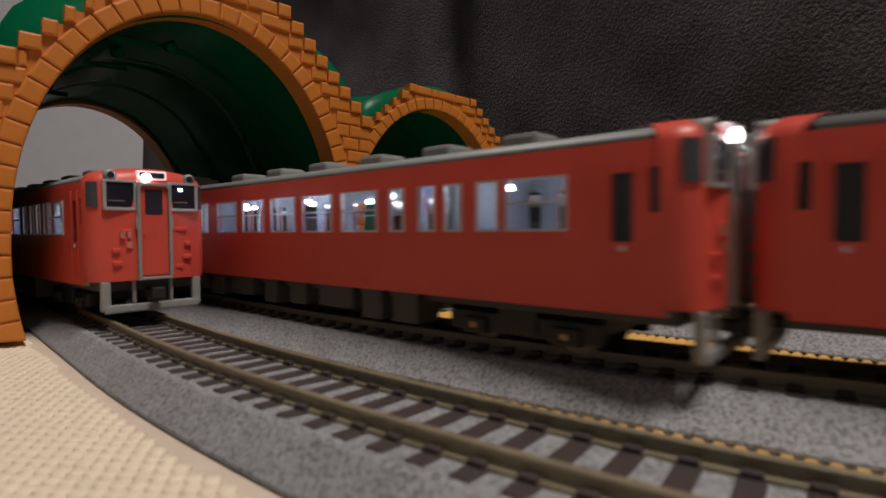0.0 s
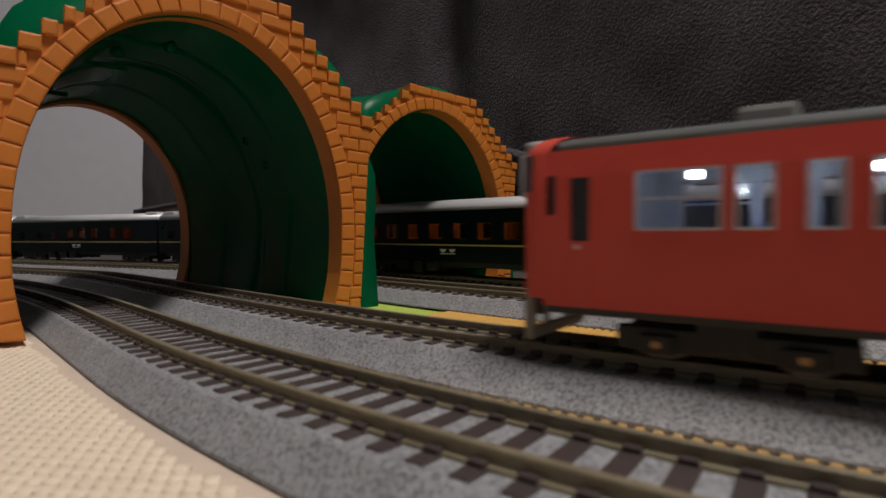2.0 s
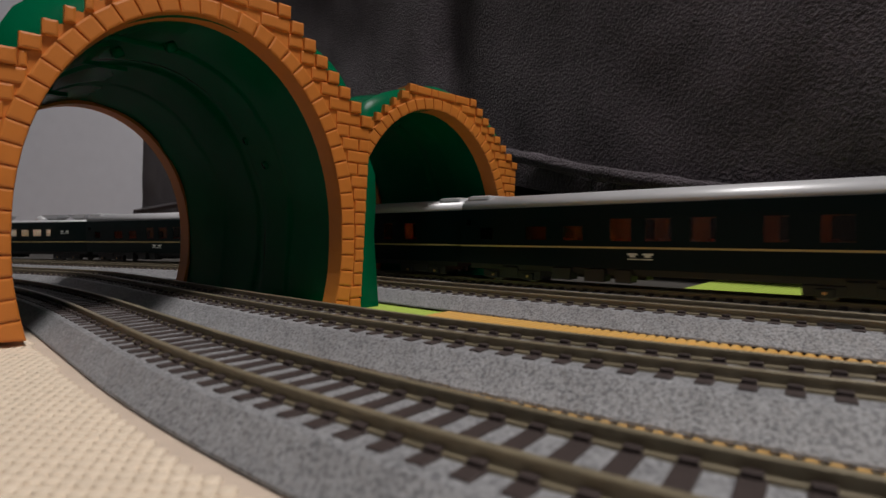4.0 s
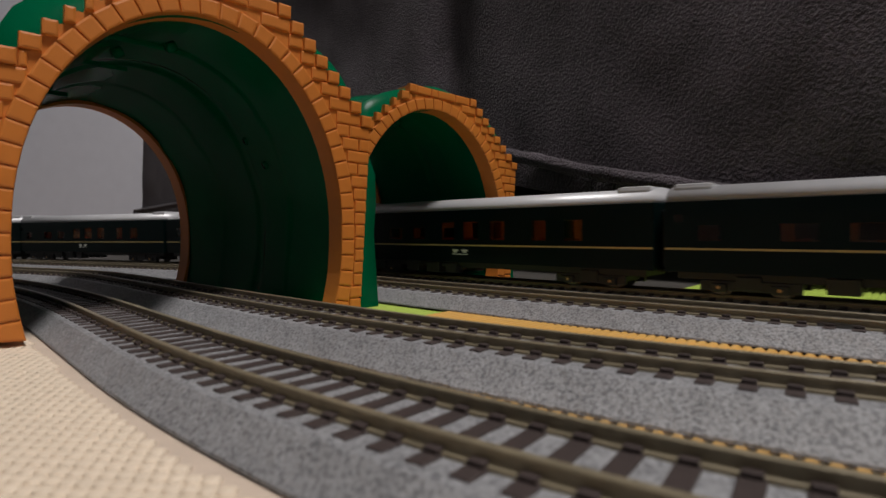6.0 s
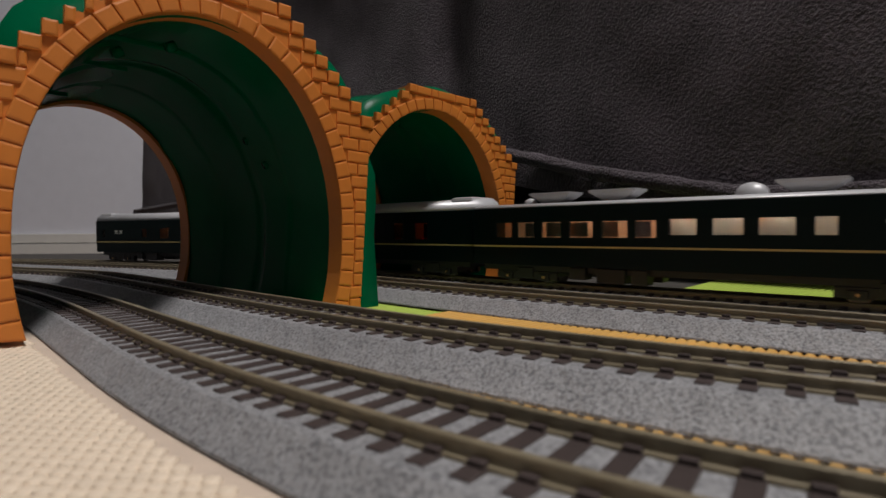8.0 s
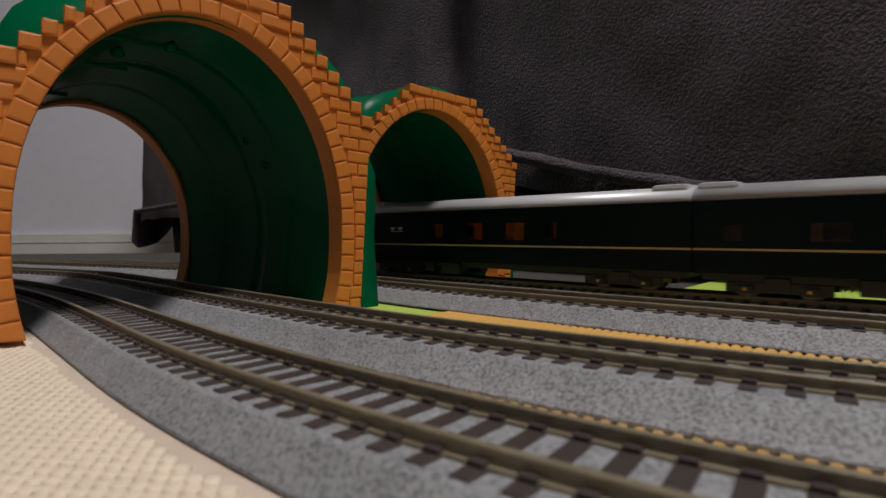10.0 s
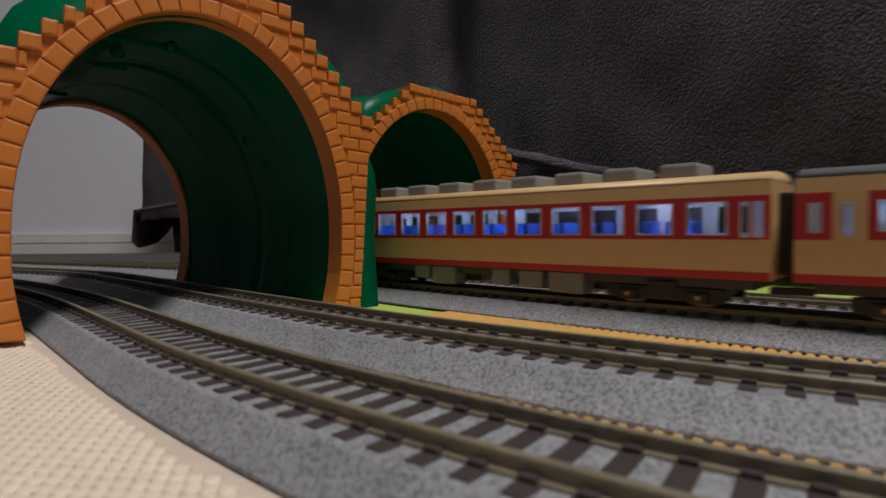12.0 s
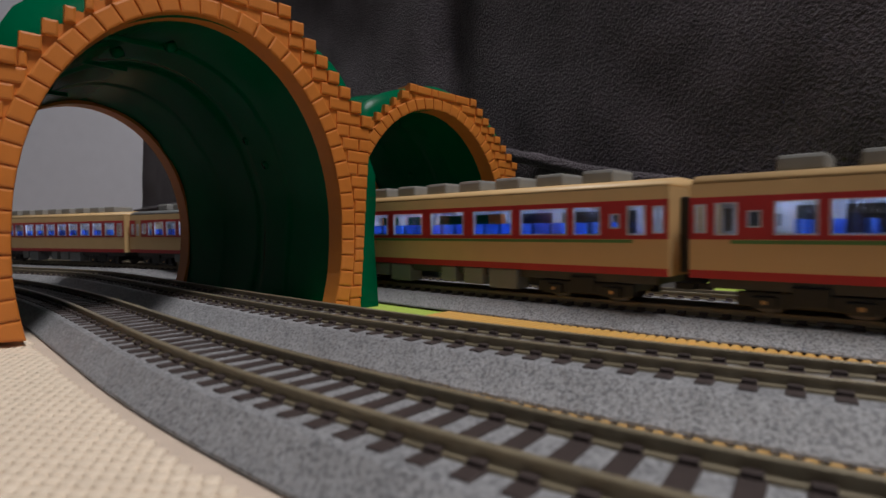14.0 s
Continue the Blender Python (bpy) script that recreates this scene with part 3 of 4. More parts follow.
def portal(parent, zs, y, flip=1.0, seed=1):
    """An orange brick portal: a backing plate with the arch cut out, a ring of voussoirs, courses of bricks with a stepped top."""
    rnd = random.Random(seed)
    inner = arch(zs)
    ring_in, ring_out = inner, offset_outline(inner, 4.0)
    port = tagged(new("portal"), "orange moulded brick portal")
    port.parent = parent
    port.matrix_basis = pose(0, y * MM, 0)
    # backing and soffit
    bm = bmesh.new()
    left = [(-41.5, 0), (-43.6, (78.0 - 3.35 * 9) * zs)]
    right = [(41.5, 0), (43.6, 51.2 * zs)]
    for r in range(8, -1, -1):
        left += [(-(LEFT_FLAT + 3.5 * r), (78.0 - 3.35 * (r + 1)) * zs), (-(LEFT_FLAT + 3.5 * r), (78.0 - 3.35 * r) * zs)]
    for r in range(7, -1, -1):
        right += [(19.5 + 3.5 * r, (78.0 - 3.35 * (r + 1)) * zs), (19.5 + 3.5 * r, (78.0 - 3.35 * r) * zs)]
    steps = left + right[::-1]
    def outline_hit(x, z):
        """Where the way from the middle of the opening through (x, z) leaves the stepped outline."""
        if z < 22 * zs:
            return (math.copysign(41.5 + 2.1 * z / (51.2 * zs), x), z)
        best = None
        dx, dz = x, z - 22 * zs
        for (ax, az), (bx, bz) in zip(steps, steps[1:]):
            ex, ez = bx - ax, bz - az
            det = dx * -ez + ex * dz
            if abs(det) < 1e-9:
                continue
            k = (ax * -ez + ex * (az - 22 * zs)) / det
            u = (dx * (az - 22 * zs) - dz * ax) / det
            if k > 0 and -1e-6 <= u <= 1 + 1e-6 and (best is None or k < best):
                best = k
        return (dx * best, 22 * zs + dz * best)
    fine = []
    for a, b in zip(inner, inner[1:]):
        fine += [(a[0] + (b[0] - a[0]) * k / 4, a[1] + (b[1] - a[1]) * k / 4) for k in range(4)]
    fine.append(inner[-1])
    rows = []
    for x, z in fine:
        ox, oz = outline_hit(x, z)
        ox, oz = ox * 0.985, oz * 0.992
        rows.append([bm.verts.new(v) for v in ((x, 0.65, z), (ox, 0.65, oz), (ox, 7.0, oz), (x, 7.0, z))])
    for a, b in zip(rows, rows[1:]):
        for i in range(4):
            bm.faces.new((a[i], a[(i + 1) % 4], b[(i + 1) % 4], b[i]))
    bm.faces.new(rows[0])
    bm.faces.new(rows[-1])
    bmesh.ops.recalc_face_normals(bm, faces=bm.faces)
    part("mortar_wall", bm, ORANGE, port)
    # voussoirs
    seg = [0.0]
    for a, b in zip(inner, inner[1:]):
        seg.append(seg[-1] + math.dist(a, b))
    total, count = seg[-1], 43

    def along(pts, s):
        for i in range(len(seg) - 1):
            if s <= seg[i + 1] + 1e-6:
                k = (s - seg[i]) / (seg[i + 1] - seg[i])
                return (pts[i][0] + (pts[i + 1][0] - pts[i][0]) * k, pts[i][1] + (pts[i + 1][1] - pts[i][1]) * k)
        return pts[-1]
    for i in range(count):
        s0, s1 = total * i / count + 0.09, total * (i + 1) / count - 0.09
        q = [along(ring_in, s0), along(ring_in, s1), along(ring_out, s1), along(ring_out, s0)]
        part("brick", block(q, 0.1 - 0.12 * rnd.random(), 1.2, 0.5), ORANGE, port)
    # courses of bricks
    h = 3.35 * zs
    for row in range(24):
        z0 = 78 * zs - (row + 1) * h
        z1 = z0 + h
        if z1 < 1:
            break
        z0 = max(z0, 0.0)
        for side in (-1, 1):
            rows_up = 8 if side > 0 else 9
            flat = RIGHT_FLAT if side > 0 else LEFT_FLAT
            limit = flat + 3.5 * row if row < rows_up else 43.8 - (43.8 - 41.5) * (row - 7) / 16
            zm = (z0 + z1) / 2
            hits = [abs(x) for x, z in ring_out if abs(z - zm) < 2.6 * zs and x * side > 0]
            start = (max(hits) if hits else 0.0) + 0.1
            if zm > ring_out[len(ring_out) // 2][1] + 1:
                start = 0.0
            x = limit
            first = True
            while x > start + 1.0:
                w = 3.5 if (first and row < rows_up) or (row % 2 and first) else (6.6 + rnd.random() * 0.8)
                x2 = max(start, x - w)
                if x2 - start < 1.4:
                    x2 = start
                g = 0.1
                q = [(side * (x - g), z0 + g), (side * (x2 + g), z0 + g), (side * (x2 + g), z1 - g), (side * (x - g), z1 - g)]
                part("brick", block(q, (-0.3 if first and row < rows_up else 0.2) - 0.12 * rnd.random(), 1.3, 0.5), ORANGE, port)
                x, first = x2, False
    return port


def tunnel(origin, turn, zs, zfar, length, bend, wide, label):
    """A curved green toy tunnel of glossy plastic with an orange brick portal at either end."""
    top = thing("toy_tunnel", label, "toy tunnel", "toy tunnels")
    portal(top, zs, 0.0, seed=3)
    r = length / radians(bend)

    def carry(x, y, z):
        """From the straight tunnel to the curved one, which bends to the left going in."""
        t = y / r
        return (-r + (r + x) * math.cos(t), (r + x) * math.sin(t), z)
    inner = arch(zs)
    ny = 150
    for name, grow, rough in (("lining", 1.2, 1), ("mountain_shell", 0.0, 2)):
        bm = bmesh.new()
        rings = []
        if rough == 1:
            prof = offset_outline(inner, 1.5)
        else:
            prof = [((0.97 if i < 20 else 1.0) * -(45.0 + wide * (1 - math.sin(math.pi * i / 40)) ** 2) * math.cos(math.pi * i / 40), ((74.5 + 5.0 * min(1.0, i / 20)) * math.sin(math.pi * i / 40) ** 0.5) * zs) for i in range(41)]
        for j in range(ny + 1):
            y = (6.0 if rough == 1 else 2.5) + (length - (12.0 if rough == 1 else 5.0)) * j / ny
            k = y / length
            ring = []
            for i, (x, z) in enumerate(prof):
                if rough == 1:
                    swell = 1 + 0.03 * math.sin(math.pi * k) ** 0.5
                    drop = 1 + (zfar / zs - 1) * k
                    d = sum(h / (1 + math.exp(-(y - c * length) / 0.5)) for c, h in ((0.3, 0.5), (0.45, -0.6), (0.49, 0.8), (0.7, 0.4)))
                    d += 0.5 * math.exp(-((abs(x) - 26) / 1.2) ** 2) if z > 30 else 0.0
                    d += 1.1 * noise.noise((x * 0.05, y * 0.04, z * 0.05))
                    m = math.hypot(x, z * 0.6) or 1
                    ring.append(bm.verts.new(carry(x * swell - x / m * d, y, drop * z * (1 + (swell - 1) * 0.5) - (z * 0.6 / m) * d * (1 if z > 2 else 0))))
                else:
                    swell = (1 + 0.03 * math.sin(math.pi * k) ** 0.6) * (1 + (zfar / zs - 1) * k * 0.8)
                    d = 1.2 * noise.noise((x * 0.06, y * 0.06, z * 0.09 + 7)) + 0.9 * math.sin(z * 0.22 + y * 0.1)
                    ring.append(bm.verts.new(carry(x * swell + (d if x > 0 else -d), y, z * (1 + (swell - 1) * 0.6) + (d * 0.5 if z > 20 else 0))))
            rings.append(ring)
        if rough == 2:
            # turned-in lips that close the shell against the portals
            for where_to, ring in ((0, rings[0]), (len(rings) + 1, rings[-1])):
                mid = sum((v.co for v in ring), Vector()) / len(ring)
                rings.insert(where_to, [bm.verts.new((mid.x + (v.co.x - mid.x) * 0.88, mid.y + (v.co.y - mid.y) * 0.88, v.co.z * 0.88)) for v in ring])
        for a, b in zip(rings, rings[1:]):
            for i in range(len(prof) - 1):
                bm.faces.new((a[i], a[i + 1], b[i + 1], b[i]))
        bmesh.ops.recalc_face_normals(bm, faces=bm.faces)
        part(name, smooth(bm), GREEN, top, "glossy green plastic")
    # moulded pins and a seam inside
    for x, y, z in ((33.5, 40, 44), (30, 46, 52), (-12, 30, 66), (-2, 22, 68)):
        bm = disc(bmesh.new(), (0, 0, 0), (1, 0, 0.6), 1.3, 2.4, 14)
        bmesh.ops.translate(bm, vec=Vector(carry(x, y, z * zs)), verts=bm.verts)
        part("moulding_pin", smooth(bm), GREEN, top)
    for x0, x1, y, z in ((-24, -6, 44, 66), (-28, -14, 70, 62), (-20, 2, 26, 68.5)):
        bm = boxes((x0, x1, -0.5, 0.5, -0.6, 0.6), bevel=0.2)
        bmesh.ops.translate(bm, vec=Vector(carry(0, y, z * zs)), verts=bm.verts)
        part("moulding_rib", bm, GREEN, top)
    far = portal(top, zfar, length, seed=5)
    q = carry(0, length, 0)
    far.matrix_basis = pose(q[0] * MM, q[1] * MM, 0, 0, 0, bend) @ pose(0, 0, 0, 0, 0, 180)
    top.matrix_basis = pose(origin[0] * MM, origin[1] * MM, 0, 0, 0, turn) @ pose(0, 0, 0, 0, 2.0, 0)
    return top


D1 = Vector((math.cos(radians(41.46)), math.sin(radians(41.46))))
T1 = Vector((-78.3, 103.6)) + D1 * 32.7
tunnel(T1, 41.46, 1.0, 0.94, 106.0, 9.0, 3.6, "green plastic toy tunnel with orange brick portals over two tracks")
T2 = Vector((28.1, 230.5)) + D1 * -41.5
tunnel(T2, 41.46, 0.93, 0.93, 75.0, 11.0, 0.5, "green plastic toy tunnel with orange brick portals beside the sofa")


# ---- trains ----
def side_shell(L, W, bands, openings, mats, plain=()):
    """Both side walls with real window openings; bands are (z0, z1, material index)."""
    def tuck(z):
        return 0.35 * max(0.0, (z - 20) / 6) ** 2 + 0.25 * max(0.0, (9 - z) / 4)
    bm = bmesh.new()
    xs = sorted({-L / 2, L / 2, *[o[0] for o in openings], *[o[1] for o in openings], *[x for g in plain for x in g]})
    zs = sorted({z for b in bands for z in b[:2]} | {o[2] for o in openings} | {o[3] for o in openings})
    for side in (-1, 1):
        for depth in (0, 0.6):
            y = side * (W / 2 - depth)
            grid = {}
            for x0, x1 in zip(xs, xs[1:]):
                for z0, z1 in zip(zs, zs[1:]):
                    xm, zm = (x0 + x1) / 2, (z0 + z1) / 2
                    if any(o[0] < xm < o[1] and o[2] < zm < o[3] for o in openings):
                        continue
                    vs = []
                    for x, z in ((x0, z0), (x1, z0), (x1, z1), (x0, z1)):
                        if (x, z) not in grid:
                            grid[(x, z)] = bm.verts.new((x, y - side * tuck(z), z))
                        vs.append(grid[(x, z)])
                    f = bm.faces.new(vs)
                    f.material_index = next((b[2] for b in bands if b[0] <= zm <= b[1]), 0) if depth == 0 else len(mats) - 1
                    if depth == 0 and zm > 10 and any(g[0] < xm < g[1] for g in plain):
                        f.material_index = 0
        for x0, x1, z0, z1 in openings:
            y0, y1 = side * W / 2, side * (W / 2 - 0.6)
            cx, cz = [x for x in xs if x0 <= x <= x1], [z for z in zs if z0 <= z <= z1]
            rim = [(x, z0) for x in cx] + [(x1, z) for z in cz[1:]] + [(x, z1) for x in cx[::-1][1:]] + [(x0, z) for z in cz[::-1][1:]]
            for a, b in zip(rim, rim[1:]):
                ta, tb = side * tuck(a[1]), side * tuck(b[1])
                f = bm.faces.new([bm.verts.new(v) for v in ((a[0], y0 - ta, a[1]), (b[0], y0 - tb, b[1]), (b[0], y1 - tb, b[1]), (a[0], y1 - ta, a[1]))])
                f.material_index = 0
    bmesh.ops.remove_doubles(bm, verts=bm.verts, dist=0.002)
    return bm


def roof_outline(W, z0, z1, n=14):
    """A curved roof from eave to eave."""
    pts = []
    for i in range(n + 1):
        t = math.pi * i / n
        c, s = math.cos(t), math.sin(t)
        pts.append((-(W / 2 - 0.35) * math.copysign(abs(c) ** 0.75, c), z0 + (z1 - z0) * s ** 0.8))
    return pts


def window_frame(x0, x1, z0, z1, y, t=0.35, bar=None):
    s = -1 if y < 0 else 1
    ya, yb = sorted((y - s * 0.15, y + s * 0.22))
    rows = [(x0 - t * 0.4, x0 + t, ya, yb, z0 - t * 0.4, z1 + t * 0.4), (x1 - t, x1 + t * 0.4, ya, yb, z0 - t * 0.4, z1 + t * 0.4),
            (x0 + t, x1 - t, ya, yb, z0 - t * 0.4, z0 + t), (x0 + t, x1 - t, ya, yb, z1 - t, z1 + t * 0.4)]
    if bar:
        rows.append((x0 + t, x1 - t, ya, yb, bar - 0.15, bar + 0.15))
    return boxes(*rows)


def bogie(parent, x, up=0.35, drop=0.0):
    b = part("bogie", boxes((x - 11, x + 11, -6.2, 6.2, 2.4, 4.6), bevel=0.3), BLACK, parent, "black moulded bogie")
    for y in (-6.8, 6.8):
        part("side_frame", boxes((x - 12, x + 12, y - 0.8, y + 0.8, 1.6, 4.4), bevel=0.3), BLACK, b)
        part("bolster", boxes((x - 3, x + 3, y - 1.1, y + 1.2, 2.0, 5.6), bevel=0.3), BLACK, b)
        for dx in (-7.2, 7.2):
            part("axle_box", boxes((x + dx - 2, x + dx + 2, y - 1.5, y + 1.5, 1.3, 3.6), bevel=0.3), BLACK, b)
            part("axle_end", disc(bmesh.new(), (x + dx, y + math.copysign(1.5, y), 2.5), (0, 1, 0), 0.45, 0.3, 10), BRASS, b, "small brass axle end")
    for dx in (-7.2, 7.2):
        bm = bmesh.new()
        for y in (-4.6, 4.6):
            disc(bm, (x + dx, y, up + 2.75), (0, 1, 0), 2.75, 1.1, 20)
            disc(bm, (x + dx, y * 0.87, up + 2.75), (0, 1, 0), 3.2, 0.5, 20)
        disc(bm, (x + dx, 0, up + 2.75), (0, 1, 0), 0.5, 9, 8)
        part("wheelset", bm, STEEL, b, "steel wheels on an axle")
    b.location.z = -drop * MM


def cab_front(parent, x, W, zb, zt, mat, roofmat):
    """The folded driving end at -x: side windows, middle door, lamps, skirt."""
    h = W / 2
    bm = bmesh.new()
    prof = [(-h - 0.03, 4.2), (-h, 3.2), (-h * 0.975, 2.0), (-h * 0.92, 1.0), (-h * 0.82, 0.3), (-h * 0.3, -0.45),
            (h * 0.3, -0.45), (h * 0.82, 0.3), (h * 0.92, 1.0), (h * 0.975, 2.0), (h, 3.2), (h + 0.03, 4.2)]
    rows = []
    for z, back, tight in ((zb, 0.0, 0.975), (zb + 2, 0.0, 1.0), (zb + 11, 0.0, 1.0), (zt - 0.4, 0.2, 0.995), (zt + 0.6, 0.6, 0.965), (zt + 1.5, 1.3, 0.86), (zt + 2.1, 2.4, 0.68), (zt + 2.4, 5.6, 0.45)):
        rows.append([bm.verts.new((x + dx + back, y * tight, z + (0.6 * (1 - (y / h) ** 2) if z > zt else 0))) for y, dx in prof])
    for a, b in zip(rows, rows[1:]):
        for i in range(len(prof) - 1):
            bm.faces.new((a[i], a[i + 1], b[i + 1], b[i]))
    bmesh.ops.recalc_face_normals(bm, faces=bm.faces)
    cab = part("cab_front", smooth(bm), mat, parent, "painted driving end with a middle door")
    w0, w1 = zb + 13.3, zb + 18.0
    for sgn in (-1, 1):
        y0, y1 = sorted((sgn * 3.1, sgn * 8.1))
        part("windscreen", boxes((x - 0.3, x + 0.9, y0, y1, w0, w1), bevel=0.3), CABGLASS, cab, "dark glossy windscreen")
        rows = [(x - 0.5, x + 0.7, y0 - 0.3, y0 + 0.25, w0 - 0.3, w1 + 0.3), (x - 0.5, x + 0.7, y1 - 0.25, y1 + 0.3, w0 - 0.3, w1 + 0.3),
                (x - 0.5, x + 0.7, y0, y1, w0 - 0.45, w0 + 0.1), (x - 0.5, x + 0.7, y0, y1, w1 - 0.1, w1 + 0.35)]
        part("windscreen_frame", boxes(*rows, bevel=0.1), CHROME, cab, "silver frame")
        wy = (y0 + y1) / 2 + 0.6
        part("wiper", boxes((x - 0.45, x - 0.3, wy - 1.3, wy + 1.3, w0 + 1.2, w0 + 1.32)), GREYBOX, cab, "thin grey wiper blade")
        # corner pane round the edge of the driving end
        bm = bmesh.new()
        ring = [(x + 0.35, sgn * (h * 0.865)), (x + 0.85, sgn * (h * 0.925)), (x + 1.35, sgn * (h * 0.955)), (x + 2.0, sgn * (h * 0.99))]
        lo = [bm.verts.new((px, py, w0 + 0.1)) for px, py in ring]
        hi = [bm.verts.new((px + 0.15, py, w1 - 0.1)) for px, py in ring]
        for i in range(3):
            bm.faces.new((lo[i], lo[i + 1], hi[i + 1], hi[i]))
        bmesh.ops.recalc_face_normals(bm, faces=bm.faces)
        bmesh.ops.solidify(bm, geom=list(bm.faces), thickness=0.25)
        part("corner_pane", bm, CORNERGLASS, cab, "pale curved corner pane")
    part("cab_lamp", boxes((x - 0.5, x - 0.32, -5.4, -4.9, w1 - 1.2, w1 - 0.8), bevel=0.05), LED, cab, "small lit cab lamp behind the windscreen")
    d = part("gangway_door", boxes((x - 0.7, x + 0.4, -2.5, 2.5, zb + 0.8, zb + 17.6), bevel=0.15), mat, cab)
    part("door_window", boxes((x - 0.8, x - 0.55, -1.55, 1.55, zb + 12.2, zb + 16.8), bevel=0.1), DOORGLASS, d, "dark upright pane")
    part("door_handle", boxes((x - 0.95, x - 0.65, 1.6, 1.95, zb + 8.2, zb + 8.6), bevel=0.08), mat, d)
    part("door_frame", boxes((x - 1.3, x - 0.2, -3.05, -2.5, zb + 0.4, zb + 17.2), (x - 1.3, x - 0.2, 2.5, 3.05, zb + 0.4, zb + 17.2),
                             (x - 1.25, x - 0.2, -3.05, 3.05, zb, zb + 0.55), (x - 1.2, x + 0.2, -2.6, 2.6, zb + 17.4, zb + 18.0),
                             (x - 1.25, x, -2.95, -2.2, zb + 17.0, zb + 17.7), (x - 1.25, x, 2.2, 2.95, zb + 17.0, zb + 17.7), bevel=0.14), GREYBOX, cab, "grey gangway frame")
    for y in (-3.1, 3.1):
        part("handrail", boxes((x - 1.1, x - 0.8, y - 0.2, y + 0.2, zb + 9.4, zb + 11.8), bevel=0.1), GREYBOX, cab, "short grey grab rail")
    sign = part("destination_sign", boxes((x - 0.3, x + 2.4, -2.6, 2.6, zt + 0.5, zt + 2.1), bevel=0.2), SIGNGLOW, cab, "lit destination box")
    part("sign_face", boxes((x - 0.4, x - 0.2, -2.2, 2.2, zt + 0.75, zt + 1.8), bevel=0.1), DOORGLASS, sign, "dark destination blind")
    part("headlight", smooth(disc(bmesh.new(), (x - 0.1, 1.2, zt + 0.7), (-1, 0, 0), 0.8, 1.6)), HEADLAMP, cab, "lit white headlight")
    for y in (-7.0, 7.0):
        bm = disc(bmesh.new(), (x + 1.1, y, zt + 1.0), (-1, 0, 0), 1.0, 2.2)
        part("marker_lamp", smooth(bm), GREYBOX, cab, "unlit round lamp in a grey ring")
        part("marker_lens", disc(bmesh.new(), (x - 0.05, y, zt + 1.0), (-1, 0, 0), 0.6, 0.4), DOORGLASS, cab)
    for y, z, w in ((-6.2, zb + 4.0, 0.9), (-6.4, zb + 6.6, 0.7), (-4.6, zb + 2.2, 0.8), (6.2, zb + 3.2, 0.8), (6.4, zb + 5.6, 0.7), (4.6, zb + 9.0, 0.9), (-5.0, zb + 9.4, 1.2)):
        part("jumper_socket", boxes((x - 0.45, x + 0.5, y - w, y + w, z - 0.45, z + 0.45), bevel=0.22), mat, cab)
    part("snow_plough", boxes((x + 0.2, x + 1.4, -8.9, -7.3, 1.8, zb), (x + 0.2, x + 1.4, 7.3, 8.9, 1.8, zb), (x + 0.0, x + 1.2, -8.4, 8.4, 1.4, 2.9),
                              (x + 0.3, x + 1.2, -3.6, -3.0, 3.0, zb), (x + 0.3, x + 1.2, 3.0, 3.6, 3.0, zb), bevel=0.3), GREYBOX, cab, "grey plough and buffer frame")
    part("coupler", boxes((x - 2.0, x + 3, -0.8, 0.8, 4.0, 5.4), (x - 2.4, x - 1.0, -1.2, 1.2, 3.6, 5.8), bevel=0.3), BLACK, cab)


